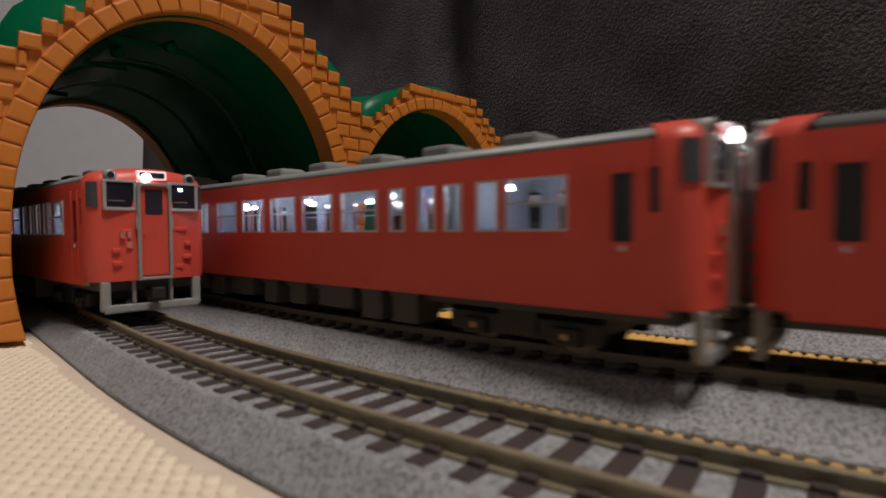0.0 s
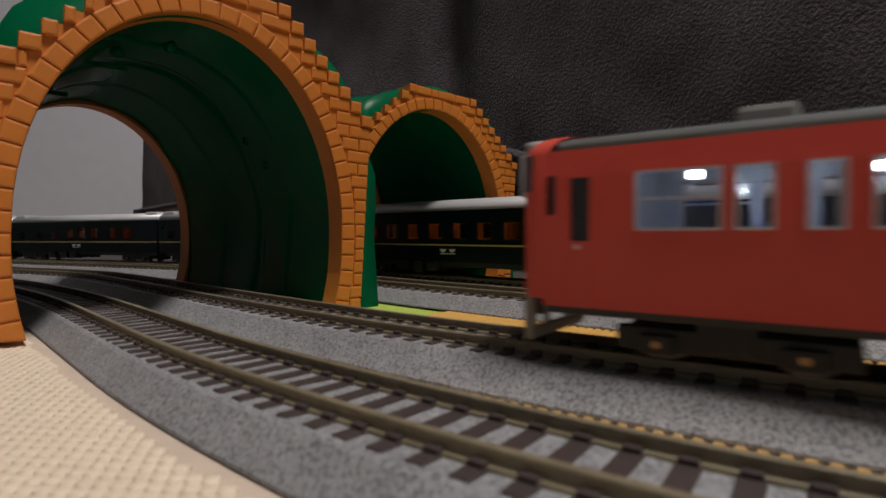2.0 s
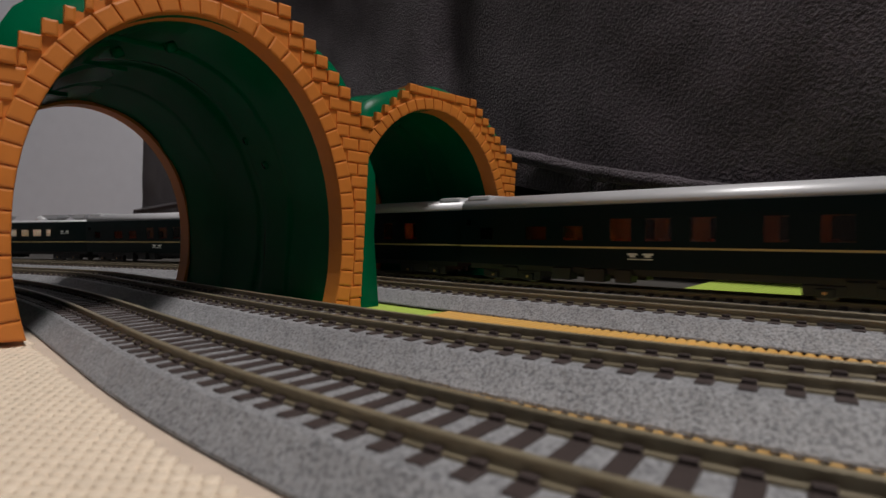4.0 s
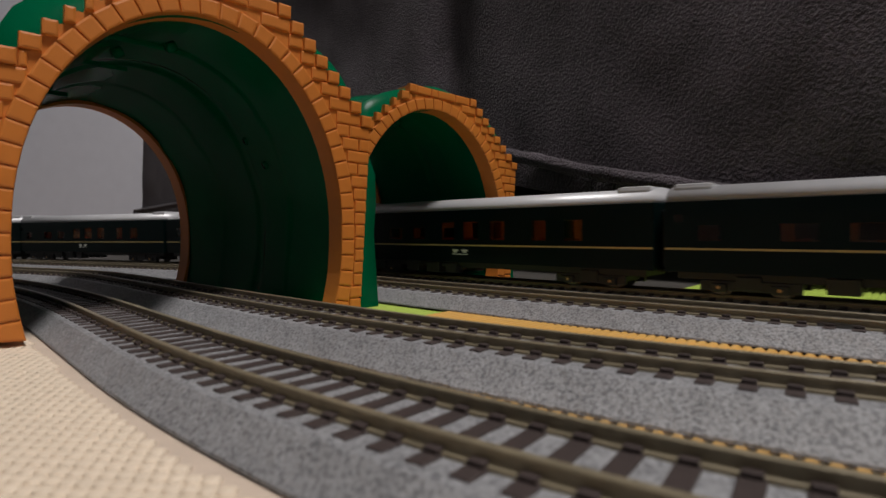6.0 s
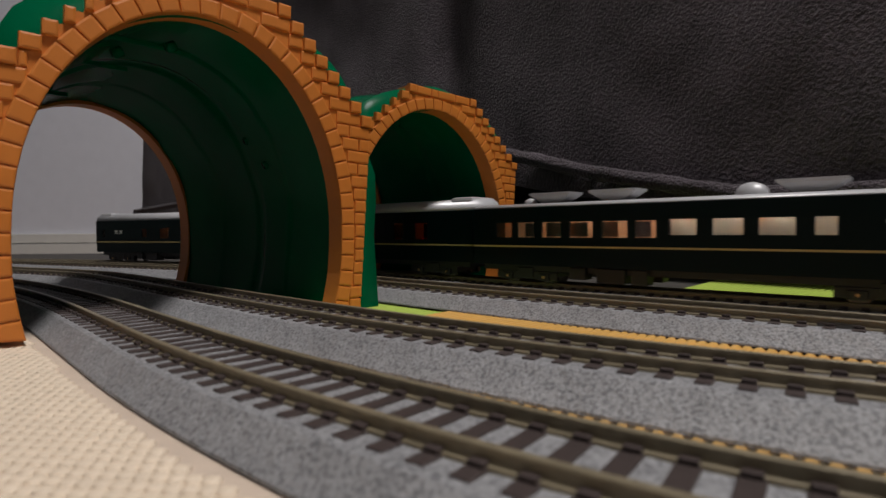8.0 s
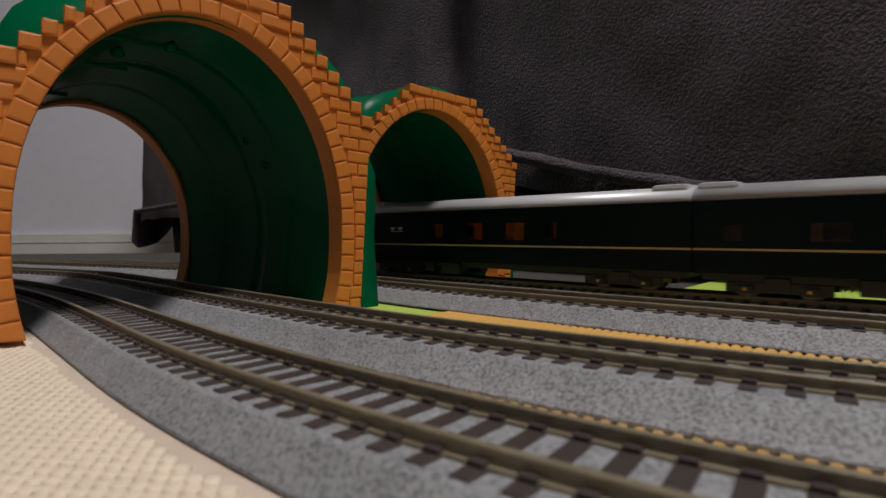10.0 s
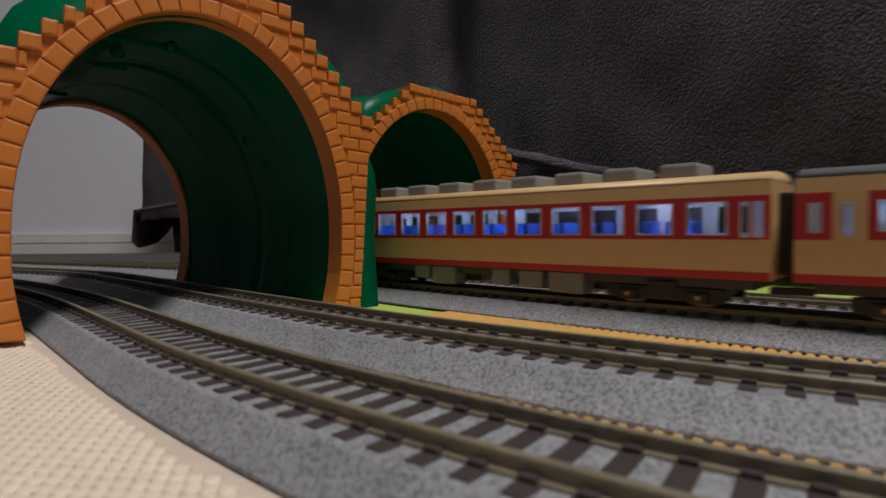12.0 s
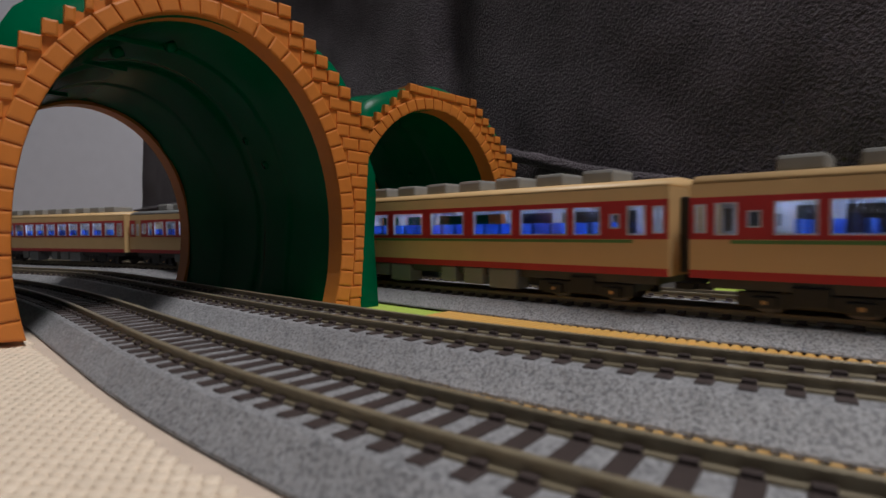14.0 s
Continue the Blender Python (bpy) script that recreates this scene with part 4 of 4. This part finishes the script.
def coach(name, label, cat, group, L, W, zb, zt, ztop, bands, mats, wins, roofmat, opts):
    """A rail vehicle: shell with window openings, framed panes, roof, ends, interior with seats and light bars, underframe, two bogies."""
    rnd = random.Random(opts.get("seed", 1))
    car = thing(name, label, cat, group)
    mats = list(mats) + [opts.get("inner", INNER)]
    shell = side_shell(L, W, bands, wins, mats, opts.get("plain", ()))
    if opts.get("cab"):
        for v in shell.verts:
            v.co.x = max(v.co.x, -L / 2 + 3.6)
    part("body", shell, mats, car)
    part("roof", smooth(extrude_outline(roof_outline(W, zt, ztop), -L / 2 + opts.get("roof_in", 0.4), L / 2 - 0.4)), roofmat, car, opts.get("roof_label", "painted curved roof"))
    for x in (-L / 2, L / 2):
        if opts.get("cab") and x < 0:
            cab_front(car, x, W, zb, zt, mats[0], roofmat)
            continue
        s = 1 if x > 0 else -1
        bm = boxes((min(x, x - s * 0.8), max(x, x - s * 0.8), -W / 2 + 0.4, W / 2 - 0.4, zb, zt))
        part("end_wall", bm, mats[0], car)
        part("gangway", boxes(*[(min(x, x + s * 1.9), max(x, x + s * 1.9), -3.4, 3.4, zb + 0.6, zt - 2.0)], bevel=0.4), BLACK, car, "black rubber gangway")
        part("coupler", boxes((min(x - s * 2, x + s * 2.2), max(x - s * 2, x + s * 2.2), -0.8, 0.8, 3.4, 4.8), bevel=0.25), BLACK, car)
    # windows: framed panes towards both sides
    for k, (x0, x1, z0, z1) in enumerate(wins):
        for s in (-1, 1):
            y = s * (W / 2)
            if opts.get("frames", True) and k >= opts.get("bare", 0):
                fr = part("window_frame", window_frame(x0, x1, z0, z1, y, 0.2, (z0 + z1) / 2 + 0.2 if (opts.get("bar") and x1 - x0 > 5) else None), CHROME, car)
            else:
                fr = car
            part("pane", boxes((x0, x1, min(y - s * 0.45, y - s * 0.25), max(y - s * 0.45, y - s * 0.25), z0, z1)), opts.get("glass", GLASS), fr)
    # interior
    part("interior_floor", boxes((-L / 2 + 2, L / 2 - 2, -W / 2 + 1, W / 2 - 1, zb + 2.2, zb + 3.0)), opts.get("inner", INNER), car)
    part("interior_ceiling", boxes((-L / 2 + 2, L / 2 - 2, -W / 2 + 1, W / 2 - 1, zt - 0.7, zt - 0.3)), opts.get("inner", INNER), car)
    seatm = opts.get("seat", SEAT)
    bm = bmesh.new()
    x = -L / 2 + 14
    while x < L / 2 - 14:
        for y in (-5.6, 5.6):
            box(bm, x - 0.4, x + 0.5, y - 2.6, y + 2.6, zb + 3, zb + opts.get("seat_h", 9.6))
            box(bm, x - 2.4, x + 2.4, y - 2.6, y + 2.6, zb + 3, zb + 6)
        x += opts.get("seat_pitch", 7.5)
    part("seats", bm, seatm, car, "rows of moulded seats")
    if opts.get("bulkheads"):
        for x in opts["bulkheads"]:
            part("bulkhead", boxes((x - 0.3, x + 0.3, -W / 2 + 1, W / 2 - 1, zb + 3, zt - 0.8)), opts.get("inner", INNER), car)
    for x, w, y in opts["lights"]:
        part("light_bar", boxes((x - w, x + w, y - 0.45, y + 0.45, zt - opts.get("lz", 1.6), zt - opts.get("lz", 1.6) + 0.7), bevel=0.15), opts["glow"], car, "lit light bar")
    # underframe
    part("underframe", boxes((-L / 2 + 3, L / 2 - 3, -W / 2 + 2.4, W / 2 - 2.4, zb - 2.0, zb + 0.4)), opts.get("undermat", UNDER), car)
    bx = L / 2 - opts.get("bogie_in", 24)
    x = -bx + 17
    while x < bx - 17:
        w = rnd.uniform(4, 10)
        free = opts.get("box_gap", (0, 0))
        if x + w > free[0] and x < free[1]:
            x = free[1] + 1.0
            continue
        z0 = rnd.uniform(1.4, 2.8) - opts.get("drop", 0.0)
        part("equipment_box", boxes((x, min(x + w, bx - 15), -W / 2 + 0.9, -W / 2 + 6, z0, zb - 0.2), bevel=0.35), opts.get("boxmat", UNDER), car, "boxed underfloor equipment")
        part("equipment_box", boxes((x, min(x + w, bx - 15), W / 2 - 6, W / 2 - 0.9, z0, zb - 0.2), bevel=0.35), opts.get("boxmat", UNDER), car, "boxed underfloor equipment")
        x += w + rnd.uniform(1.0, 5.0)
    for s in (-1, 1):
        bogie(car, s * bx, opts.get("wheel_up", 0.35), opts.get("drop", 0.0))
    for row in opts.get("roof_boxes", ()):
        part("roof_unit", boxes(row, bevel=opts.get("rb", 0.7)), opts.get("unitmat", GREYBOX), car, opts.get("unit_label", "grey roof ventilation unit"))
    return car


def side_sill(car, x0, x1, W, z0, z1, mat):
    """The deeper strip of side below the floor between the bogies."""
    for s in (-1, 1):
        y = s * (W / 2 - 0.2)
        part("side_sill", boxes((x0, x1, min(y, y - s * 0.6), max(y, y - s * 0.6), z0, z1), bevel=0.15), mat, car)


def mirror_free(wins, L):
    return [(-L / 2 + a, -L / 2 + b, c, d) for a, b, c, d in wins]


def red_car():
    L, W, zb, zt = 158.0, 21.0, 7.2, 25.4
    wins = [(-75.3, -73.6, 17.6, 22.4), (-71.8, -69.3, 14.4, 22.0)]
    wins += [(a, b, 15.7, 22.2) for a, b in ((-63.8, -55.1), (-53.8, -50.4), (-47.6, -44.7), (-42.6, -39.5), (-36.3, -33.3), (-30.2, -21.4), (-18.6, -10.0), (-7.3, 0.9), (3.6, 11.9),
                                             (14.6, 22.8), (27.6, 30.9), (32.4, 35.6), (37.2, 40.4), (42.2, 45.4), (47.2, 50.6), (52.0, 55.2), (56.7, 64.5), (65.9, 73.2))]
    lights = [(-58.5 + i * 8.3, 0.55, (-6.5, 3.0, -4.0)[i % 3]) for i in range(16)]
    rb = [(x - 3.0, x + 3.0, -3.1, 3.1, 26.8, 29.5) for x in (-52, -36, -20, -4, 12, 28)]
    car = coach("diesel_railcar", "vermilion model diesel railcar with lit windows and grey roof", "railcar", "red railcars", L, W, zb, zt, 27.5,
                 [(6.4, zt, 0), (zb, 6.4, 0), (zb, zt, 0)], [RED], wins, GREYROOF,
                 {"cab": True, "lights": lights, "lz": 3.9, "glow": LED, "roof_boxes": rb, "seed": 4, "bar": True, "seat_h": 8.6, "roof_in": 5.5, "wheel_up": 0.0, "bare": 2,
                  "bulkheads": (-L / 2 + 11.7, -L / 2 + 34, L / 2 - 26), "boxmat": UNDER, "roof_label": "grey painted roof"})
    part("air_conditioner", boxes((55, 73, -6.0, 6.0, 26.6, 30.6), (57, 63, -4.5, 4.5, 30.2, 30.9), (65, 71, -4.5, 4.5, 30.2, 30.9), bevel=0.9), GREYBOX, car, "large grey roof cooling unit")
    for s in (-1, 1):
        y = s * (W / 2 + 0.05)
        d = part("cab_door", boxes((-L / 2 + 6.8, -L / 2 + 7.0, min(y, y - s * 0.3), max(y, y - s * 0.3), zb + 0.6, zt - 1.6), (-L / 2 + 10.4, -L / 2 + 10.6, min(y, y - s * 0.3), max(y, y - s * 0.3), zb + 0.6, zt - 1.6)), RED, car, "raised door seams")
        part("door_handle", boxes((-L / 2 + 8.0, -L / 2 + 8.5, min(y, y + s * 0.25), max(y, y + s * 0.25), zb + 6.2, zb + 6.8)), CHROME, d)
    for dy, dz, hw in ((4.3, 6.9, 0.35), (5.4, 6.9, 0.4), (4.3, 5.1, 0.45)):
        part("marking", boxes((-L / 2 - 0.62, -L / 2 - 0.3, dy - hw, dy + hw, zb + dz + 0.9, zb + dz + 2.1)), MARKING, car, "faint pale painted marking")
    # added dark block: stands in for the cab's inner shade behind its windows
    part("driver_desk", boxes((-L / 2 + 3.6, -L / 2 + 11.0, -7.9, 7.9, zb + 3.2, zt - 1.0), bevel=0.4), UNDER, car, "dark block standing in for the shade inside the cab")
    side_sill(car, -55, -26, W, zb - 0.6, zb + 0.4, RED)
    side_sill(car, 29, 53, W, zb - 0.6, zb + 0.4, RED)
    return car


def cream_car(stripe=False, roof=None):
    L, W, zb, zt = 127.8, 19.3, 6.6, 24.8
    ends = [(-61.8, -60.0, 15.4, 20.4), (-57.0, -55.6, 14.8, 20.4)]
    if stripe:
        wins = ends + [(a, b, 15.0, 21.0) for a, b in ((-53.0, -49.6), (-46.0, -36.0), (-32.3, -20.4), (-17.5, -5.6), (-2.0, 10.0), (13.5, 25.6), (28.4, 41.0), (42.8, 49.2), (55.4, 59.2))]
        wins += [(51.5, 53.6, 16.4, 19.4), (60.9, 62.9, 15.4, 20.8)]
    else:
        wins = ends + [(-52.2, -48.8, 15.6, 20.6), (-46.8, -43.6, 15.0, 21.0)]
        wins += [(-41.4 + 10.1 * i, -34.2 + 10.1 * i, 15.0, 21.2) for i in range(10)] + [(59.0, 60.5, 14.6, 21.0), (61.2, 62.7, 14.6, 21.0)]
    roofmat = roof or CREAM
    lights = [(-50 + i * 11.1, 1.6, (-3.0 if i % 2 else 3.0)) for i in range(10)]
    rb = [(-46 + i * 12.6, -38.2 + i * 12.6, -5.2, 5.2, 26.4, 29.6) for i in range(8)]
    car = coach("express_railcar", "cream and crimson model railcar with " + ("a thin green stripe" if stripe else "blue seats"), "railcar", "cream railcars", L, W, zb, zt, 26.9,
                [(zb, 8.2, 1), (8.2, 14.1, 0), (14.1, 22.2, 1), (22.2, zt, 0)], [CREAM, CRIMSON], wins, roofmat,
                {"lights": lights, "glow": LEDSOFT, "roof_boxes": rb, "seed": 8, "plain": () if stripe else ((-58.4, -53.6),), "seat_pitch": 5.05, "seat_h": 11.2, "bogie_in": 20, "boxmat": GREYROOF, "roof_label": "cream painted roof" if roofmat is CREAM else "grey painted roof"})
    if stripe:
        for s in (-1, 1):
            y = s * (W / 2 + 0.08)
            part("stripe", boxes((-52, 56.5, min(y, y - s * 0.1), max(y, y - s * 0.1), 13.3, 14.0)), STRIPE, car, "thin green stripe")
    return car


def emblem(car, x, z, W):
    """A small pale badge drawn as plain bars."""
    y = -W / 2 - 0.03
    for dx in (-2.3, 2.3):
        part("badge", boxes((x + dx - 1.5, x + dx + 1.5, y, y + 0.1, z, z + 0.6), (x + dx - 0.8, x + dx + 0.8, y, y + 0.1, z - 0.6, z)), CURTAIN, car, "pale painted badge")
    part("badge", boxes((x - 3.8, x + 3.8, y, y + 0.1, z - 1.3, z - 1.0)), CURTAIN, car, "pale painted badge")


def green_car(seed, wins, glow, lights, badge, label, diner=False):
    L, W, zb, zt = 140.5, 19.3, 4.2, 23.6
    ztop = 25.2 if diner else 28.2
    rb = []
    if not diner:
        rb = [(-L / 2 + 1.5, -L / 2 + 12, -7.6, 7.6, 25.4, 28.7), (L / 2 - 12, L / 2 - 1.5, -7.6, 7.6, 25.4, 28.7)]
    car = coach("sleeping_coach" if not diner else "dining_coach", label, "coach", "dark green coaches", L, W, zb, zt, ztop,
                [(zb, 10.3, 0), (10.3, 10.85, 1), (10.85, zt, 0)], [DARKGREEN, YELLOW], mirror_free(wins, L), SILVER,
                {"lights": lights, "glow": glow, "roof_boxes": rb, "rb": 1.2, "unitmat": SILVER, "unit_label": "silver roof equipment cover", "seed": seed, "seat": REDSEAT if seed == 11 else TANINNER, "seat_h": 9.0,
                 "inner": TANINNER, "glass": SMOKED if not diner else GLASS, "frames": False, "seat_pitch": 9, "bogie_in": 21, "boxmat": BLACK, "box_gap": (-5, 38), "undermat": BLACK, "drop": DROP_D, "roof_label": "silver painted curved roof"})
    emblem(car, badge[0], badge[1], W)
    if diner:
        for x in (-42, -20, 32, 56):
            bm = bmesh.new()
            n0 = [(-3.5, -3), (3.5, -3), (3.5, 3), (-3.5, 3)]
            a = [bm.verts.new((x + p * 1.0, q, 25.0)) for p, q in n0]
            b = [bm.verts.new((x + p * 2.2, q * 1.7, 28.0)) for p, q in n0]
            c = [bm.verts.new((x + p * 2.3, q * 1.75, 28.6)) for p, q in n0]
            for u, v in ((a, b), (b, c)):
                for i in range(4):
                    bm.faces.new((u[i], u[(i + 1) % 4], v[(i + 1) % 4], v[i]))
            bm.faces.new(a[::-1])
            bm.faces.new(c)
            bmesh.ops.recalc_face_normals(bm, faces=bm.faces)
            bmesh.ops.bevel(bm, geom=list(bm.edges), offset=0.35, segments=2, affect="EDGES")
            part("roof_cooler", bm, SILVER, car, "pale flared roof cooler")
        for x, r in ((18, 3.2), (-52, 1.8)):
            bm = bmesh.new()
            bmesh.ops.create_uvsphere(bm, u_segments=18, v_segments=10, radius=r)
            for v in bm.verts:
                v.co = Vector((x + v.co.x * 1.3, v.co.y, 25.4 + v.co.z))
            part("roof_vent", smooth(bm), SILVER, car, "rounded silver roof vent")
    return car


def place_on(path, s, half, flip, seat=5.0):
    a, b = path.at(s - half), path.at(s + half)
    m = (a + b) / 2
    d = b - a
    return pose(m.x * MM, m.y * MM, seat * MM, 0, 0, math.degrees(math.atan2(d.y, d.x)) + (180 if flip else 0))


RUNS = []          # thing, path, arc length of its middle at 0 s, speed, half the bogie distance, turned round, height of its zero


def enter(car, path, s0, speed, half, flip=False, seat=5.0):
    car.matrix_basis = place_on(path, s0, half, flip, seat)
    RUNS.append((car, path, s0, speed, half, flip, seat))


# red railcars: one train receding through the first tunnel, one coming out of it
def unlit(car):
    """Turns the lamps at the driving end off."""
    for ob in list(car.children_recursive):
        if ob.name.startswith(("headlight", "destination_sign")):
            ob.data = ob.data.copy()
            ob.data.materials[0] = GREYBOX
            ob["label"] = "unlit lamp" if ob.name.startswith("headlight") else "dark destination box"
        elif ob.name.startswith("air_conditioner"):
            bpy.data.objects.remove(ob)
    return car


first = red_car()
tail_b = 833.4 - 147 * 0.9
enter(first, PATH_B, tail_b + 239.2, 147, 51, True, RAIL_TOP + 0.15)
enter(unlit(copy_thing(first, Matrix())), PATH_B, tail_b + 79.5, 147, 51, False, RAIL_TOP + 0.15)
enter(unlit(copy_thing(first, Matrix())), PATH_B, tail_b + 400, 147, 51, False, RAIL_TOP + 0.15)
enter(copy_thing(first, Matrix()), PATH_A, 823.5, -117, 51, True, RAIL_TOP)
enter(unlit(copy_thing(first, Matrix())), PATH_A, 662.5, -117, 51, False, RAIL_TOP)

# cream railcars
head_c = 1461 + 140 * 11
c1 = cream_car()
c2 = cream_car(False, GREYROOF)
c3 = cream_car(True)
for i, car in enumerate((c1, c2, c3, copy_thing(c3, Matrix()), copy_thing(c2, Matrix()))):
    enter(car, PATH_C, head_c + 1.4 + i * 131.2 + 63.9, -140, 43.5, i == 3)

# dark green sleeping train
gap = 1351 + 24.5 - 112 * 6.5
SLEEP1 = [(2.6, 5.0, 18.0, 20.0), (9.0, 14.8, 12.8, 17.0), (28.4, 36.4, 12.8, 17.2), (42.6, 49.4, 12.8, 17.2), (58.5, 65.0, 12.6, 19.2), (69.2, 76.6, 12.6, 19.2), (81.7, 88.2, 12.6, 19.2), (99.6, 105.0, 12.6, 19.2), (111.6, 118.2, 12.6, 19.2)]
SLEEP2 = [(4.5, 7.5, 18.0, 20.0), (14.2, 16.8, 12.8, 18.6), (19.6, 27.2, 12.8, 18.8), (33.0, 40.0, 12.8, 18.8), (46.0, 52.4, 12.8, 18.8), (58.2, 64.8, 12.8, 18.8), (70.6, 77.4, 12.8, 18.8), (82.3, 89.0, 12.8, 18.8), (94.5, 101.2, 12.8, 18.8), (107.0, 114.0, 12.8, 18.8), (120.0, 126.0, 12.8, 18.8)]
DINE = [(10, 16.5, 13.6, 18.6), (19, 25.5, 13.6, 18.6), (28.5, 35.5, 13.6, 18.6), (38.5, 46.5, 13.6, 18.6), (49.5, 57.5, 13.6, 18.6), (60, 66, 13.6, 18.6), (69.5, 77, 14.4, 18.8), (81, 88.5, 14.4, 18.8), (92, 100, 14.4, 18.8), (104, 108.5, 14.4, 18.8)]
s1 = green_car(11, SLEEP1, WARMSOFT, [(-36 + i * 14, 1.4, -6.5) for i in range(7)], (-2.5, 8.4), "dark green model sleeping coach with a gold line and silver roof")
s2 = green_car(12, SLEEP2, WARM, [(-66, 0.5, -8.0)] + [(-44.5 + i * 12.2, 1.6, -7.4) for i in range(9)], (-2.2, 8.4), "dark green model sleeping coach with warm-lit windows and a gold line")
din = green_car(13, DINE, DINELIGHT, [(-55 + i * 9.4, 2.2, 0.0) for i in range(6)] + [(3 + i * 11.5, 1.8, -7.6) for i in range(4)], (51, 17.2), "dark green model dining coach with large lit windows and roof coolers", True)
for x0, x1 in ((69.0, 109.5),):
    part("drawn_curtain", boxes((-70.25 + x0, -70.25 + x1, -6.4, -6.2, 13.6, 19.4)), CURTAIN, din, "pale drawn blinds")
tail = green_car(14, [(6, 9, 13.4, 18.4), (44, 48.5, 13.4, 18.4), (94, 98.5, 13.4, 18.4), (60, 68, 12.6, 18.6), (78, 86, 12.6, 18.6)], WARM, [(-46, 1.0, -5), (-24, 1.5, -7.4), (-5, 1.2, -6), (12, 1.2, -6), (26.5, 1.5, -7)], (-48, 17.0), "dark green model end coach with a gold line and silver roof")
order = [(-3, tail), (-2, s1), (-1, din), (0, None), (1, None), (2, None), (3, s2), (4, None), (5, None), (6, None)]
for k, car in order:
    if car is None:
        car = copy_thing(s1 if k in (0, 1, 2, 4, 6) else s2, Matrix())
    enter(car, PATH_D, gap + k * 143.2 + 71.6 + (4 if k == -3 else 0), 109, 49.0)


def motions():
    """Every vehicle rolls along its track at a steady speed."""
    for car, path, s0, speed, half, flip, seat in RUNS:
        walk(car, [(t / 4, place_on(path, s0 + speed * t / 4, half, flip, seat)) for t in range(57)])


motions()
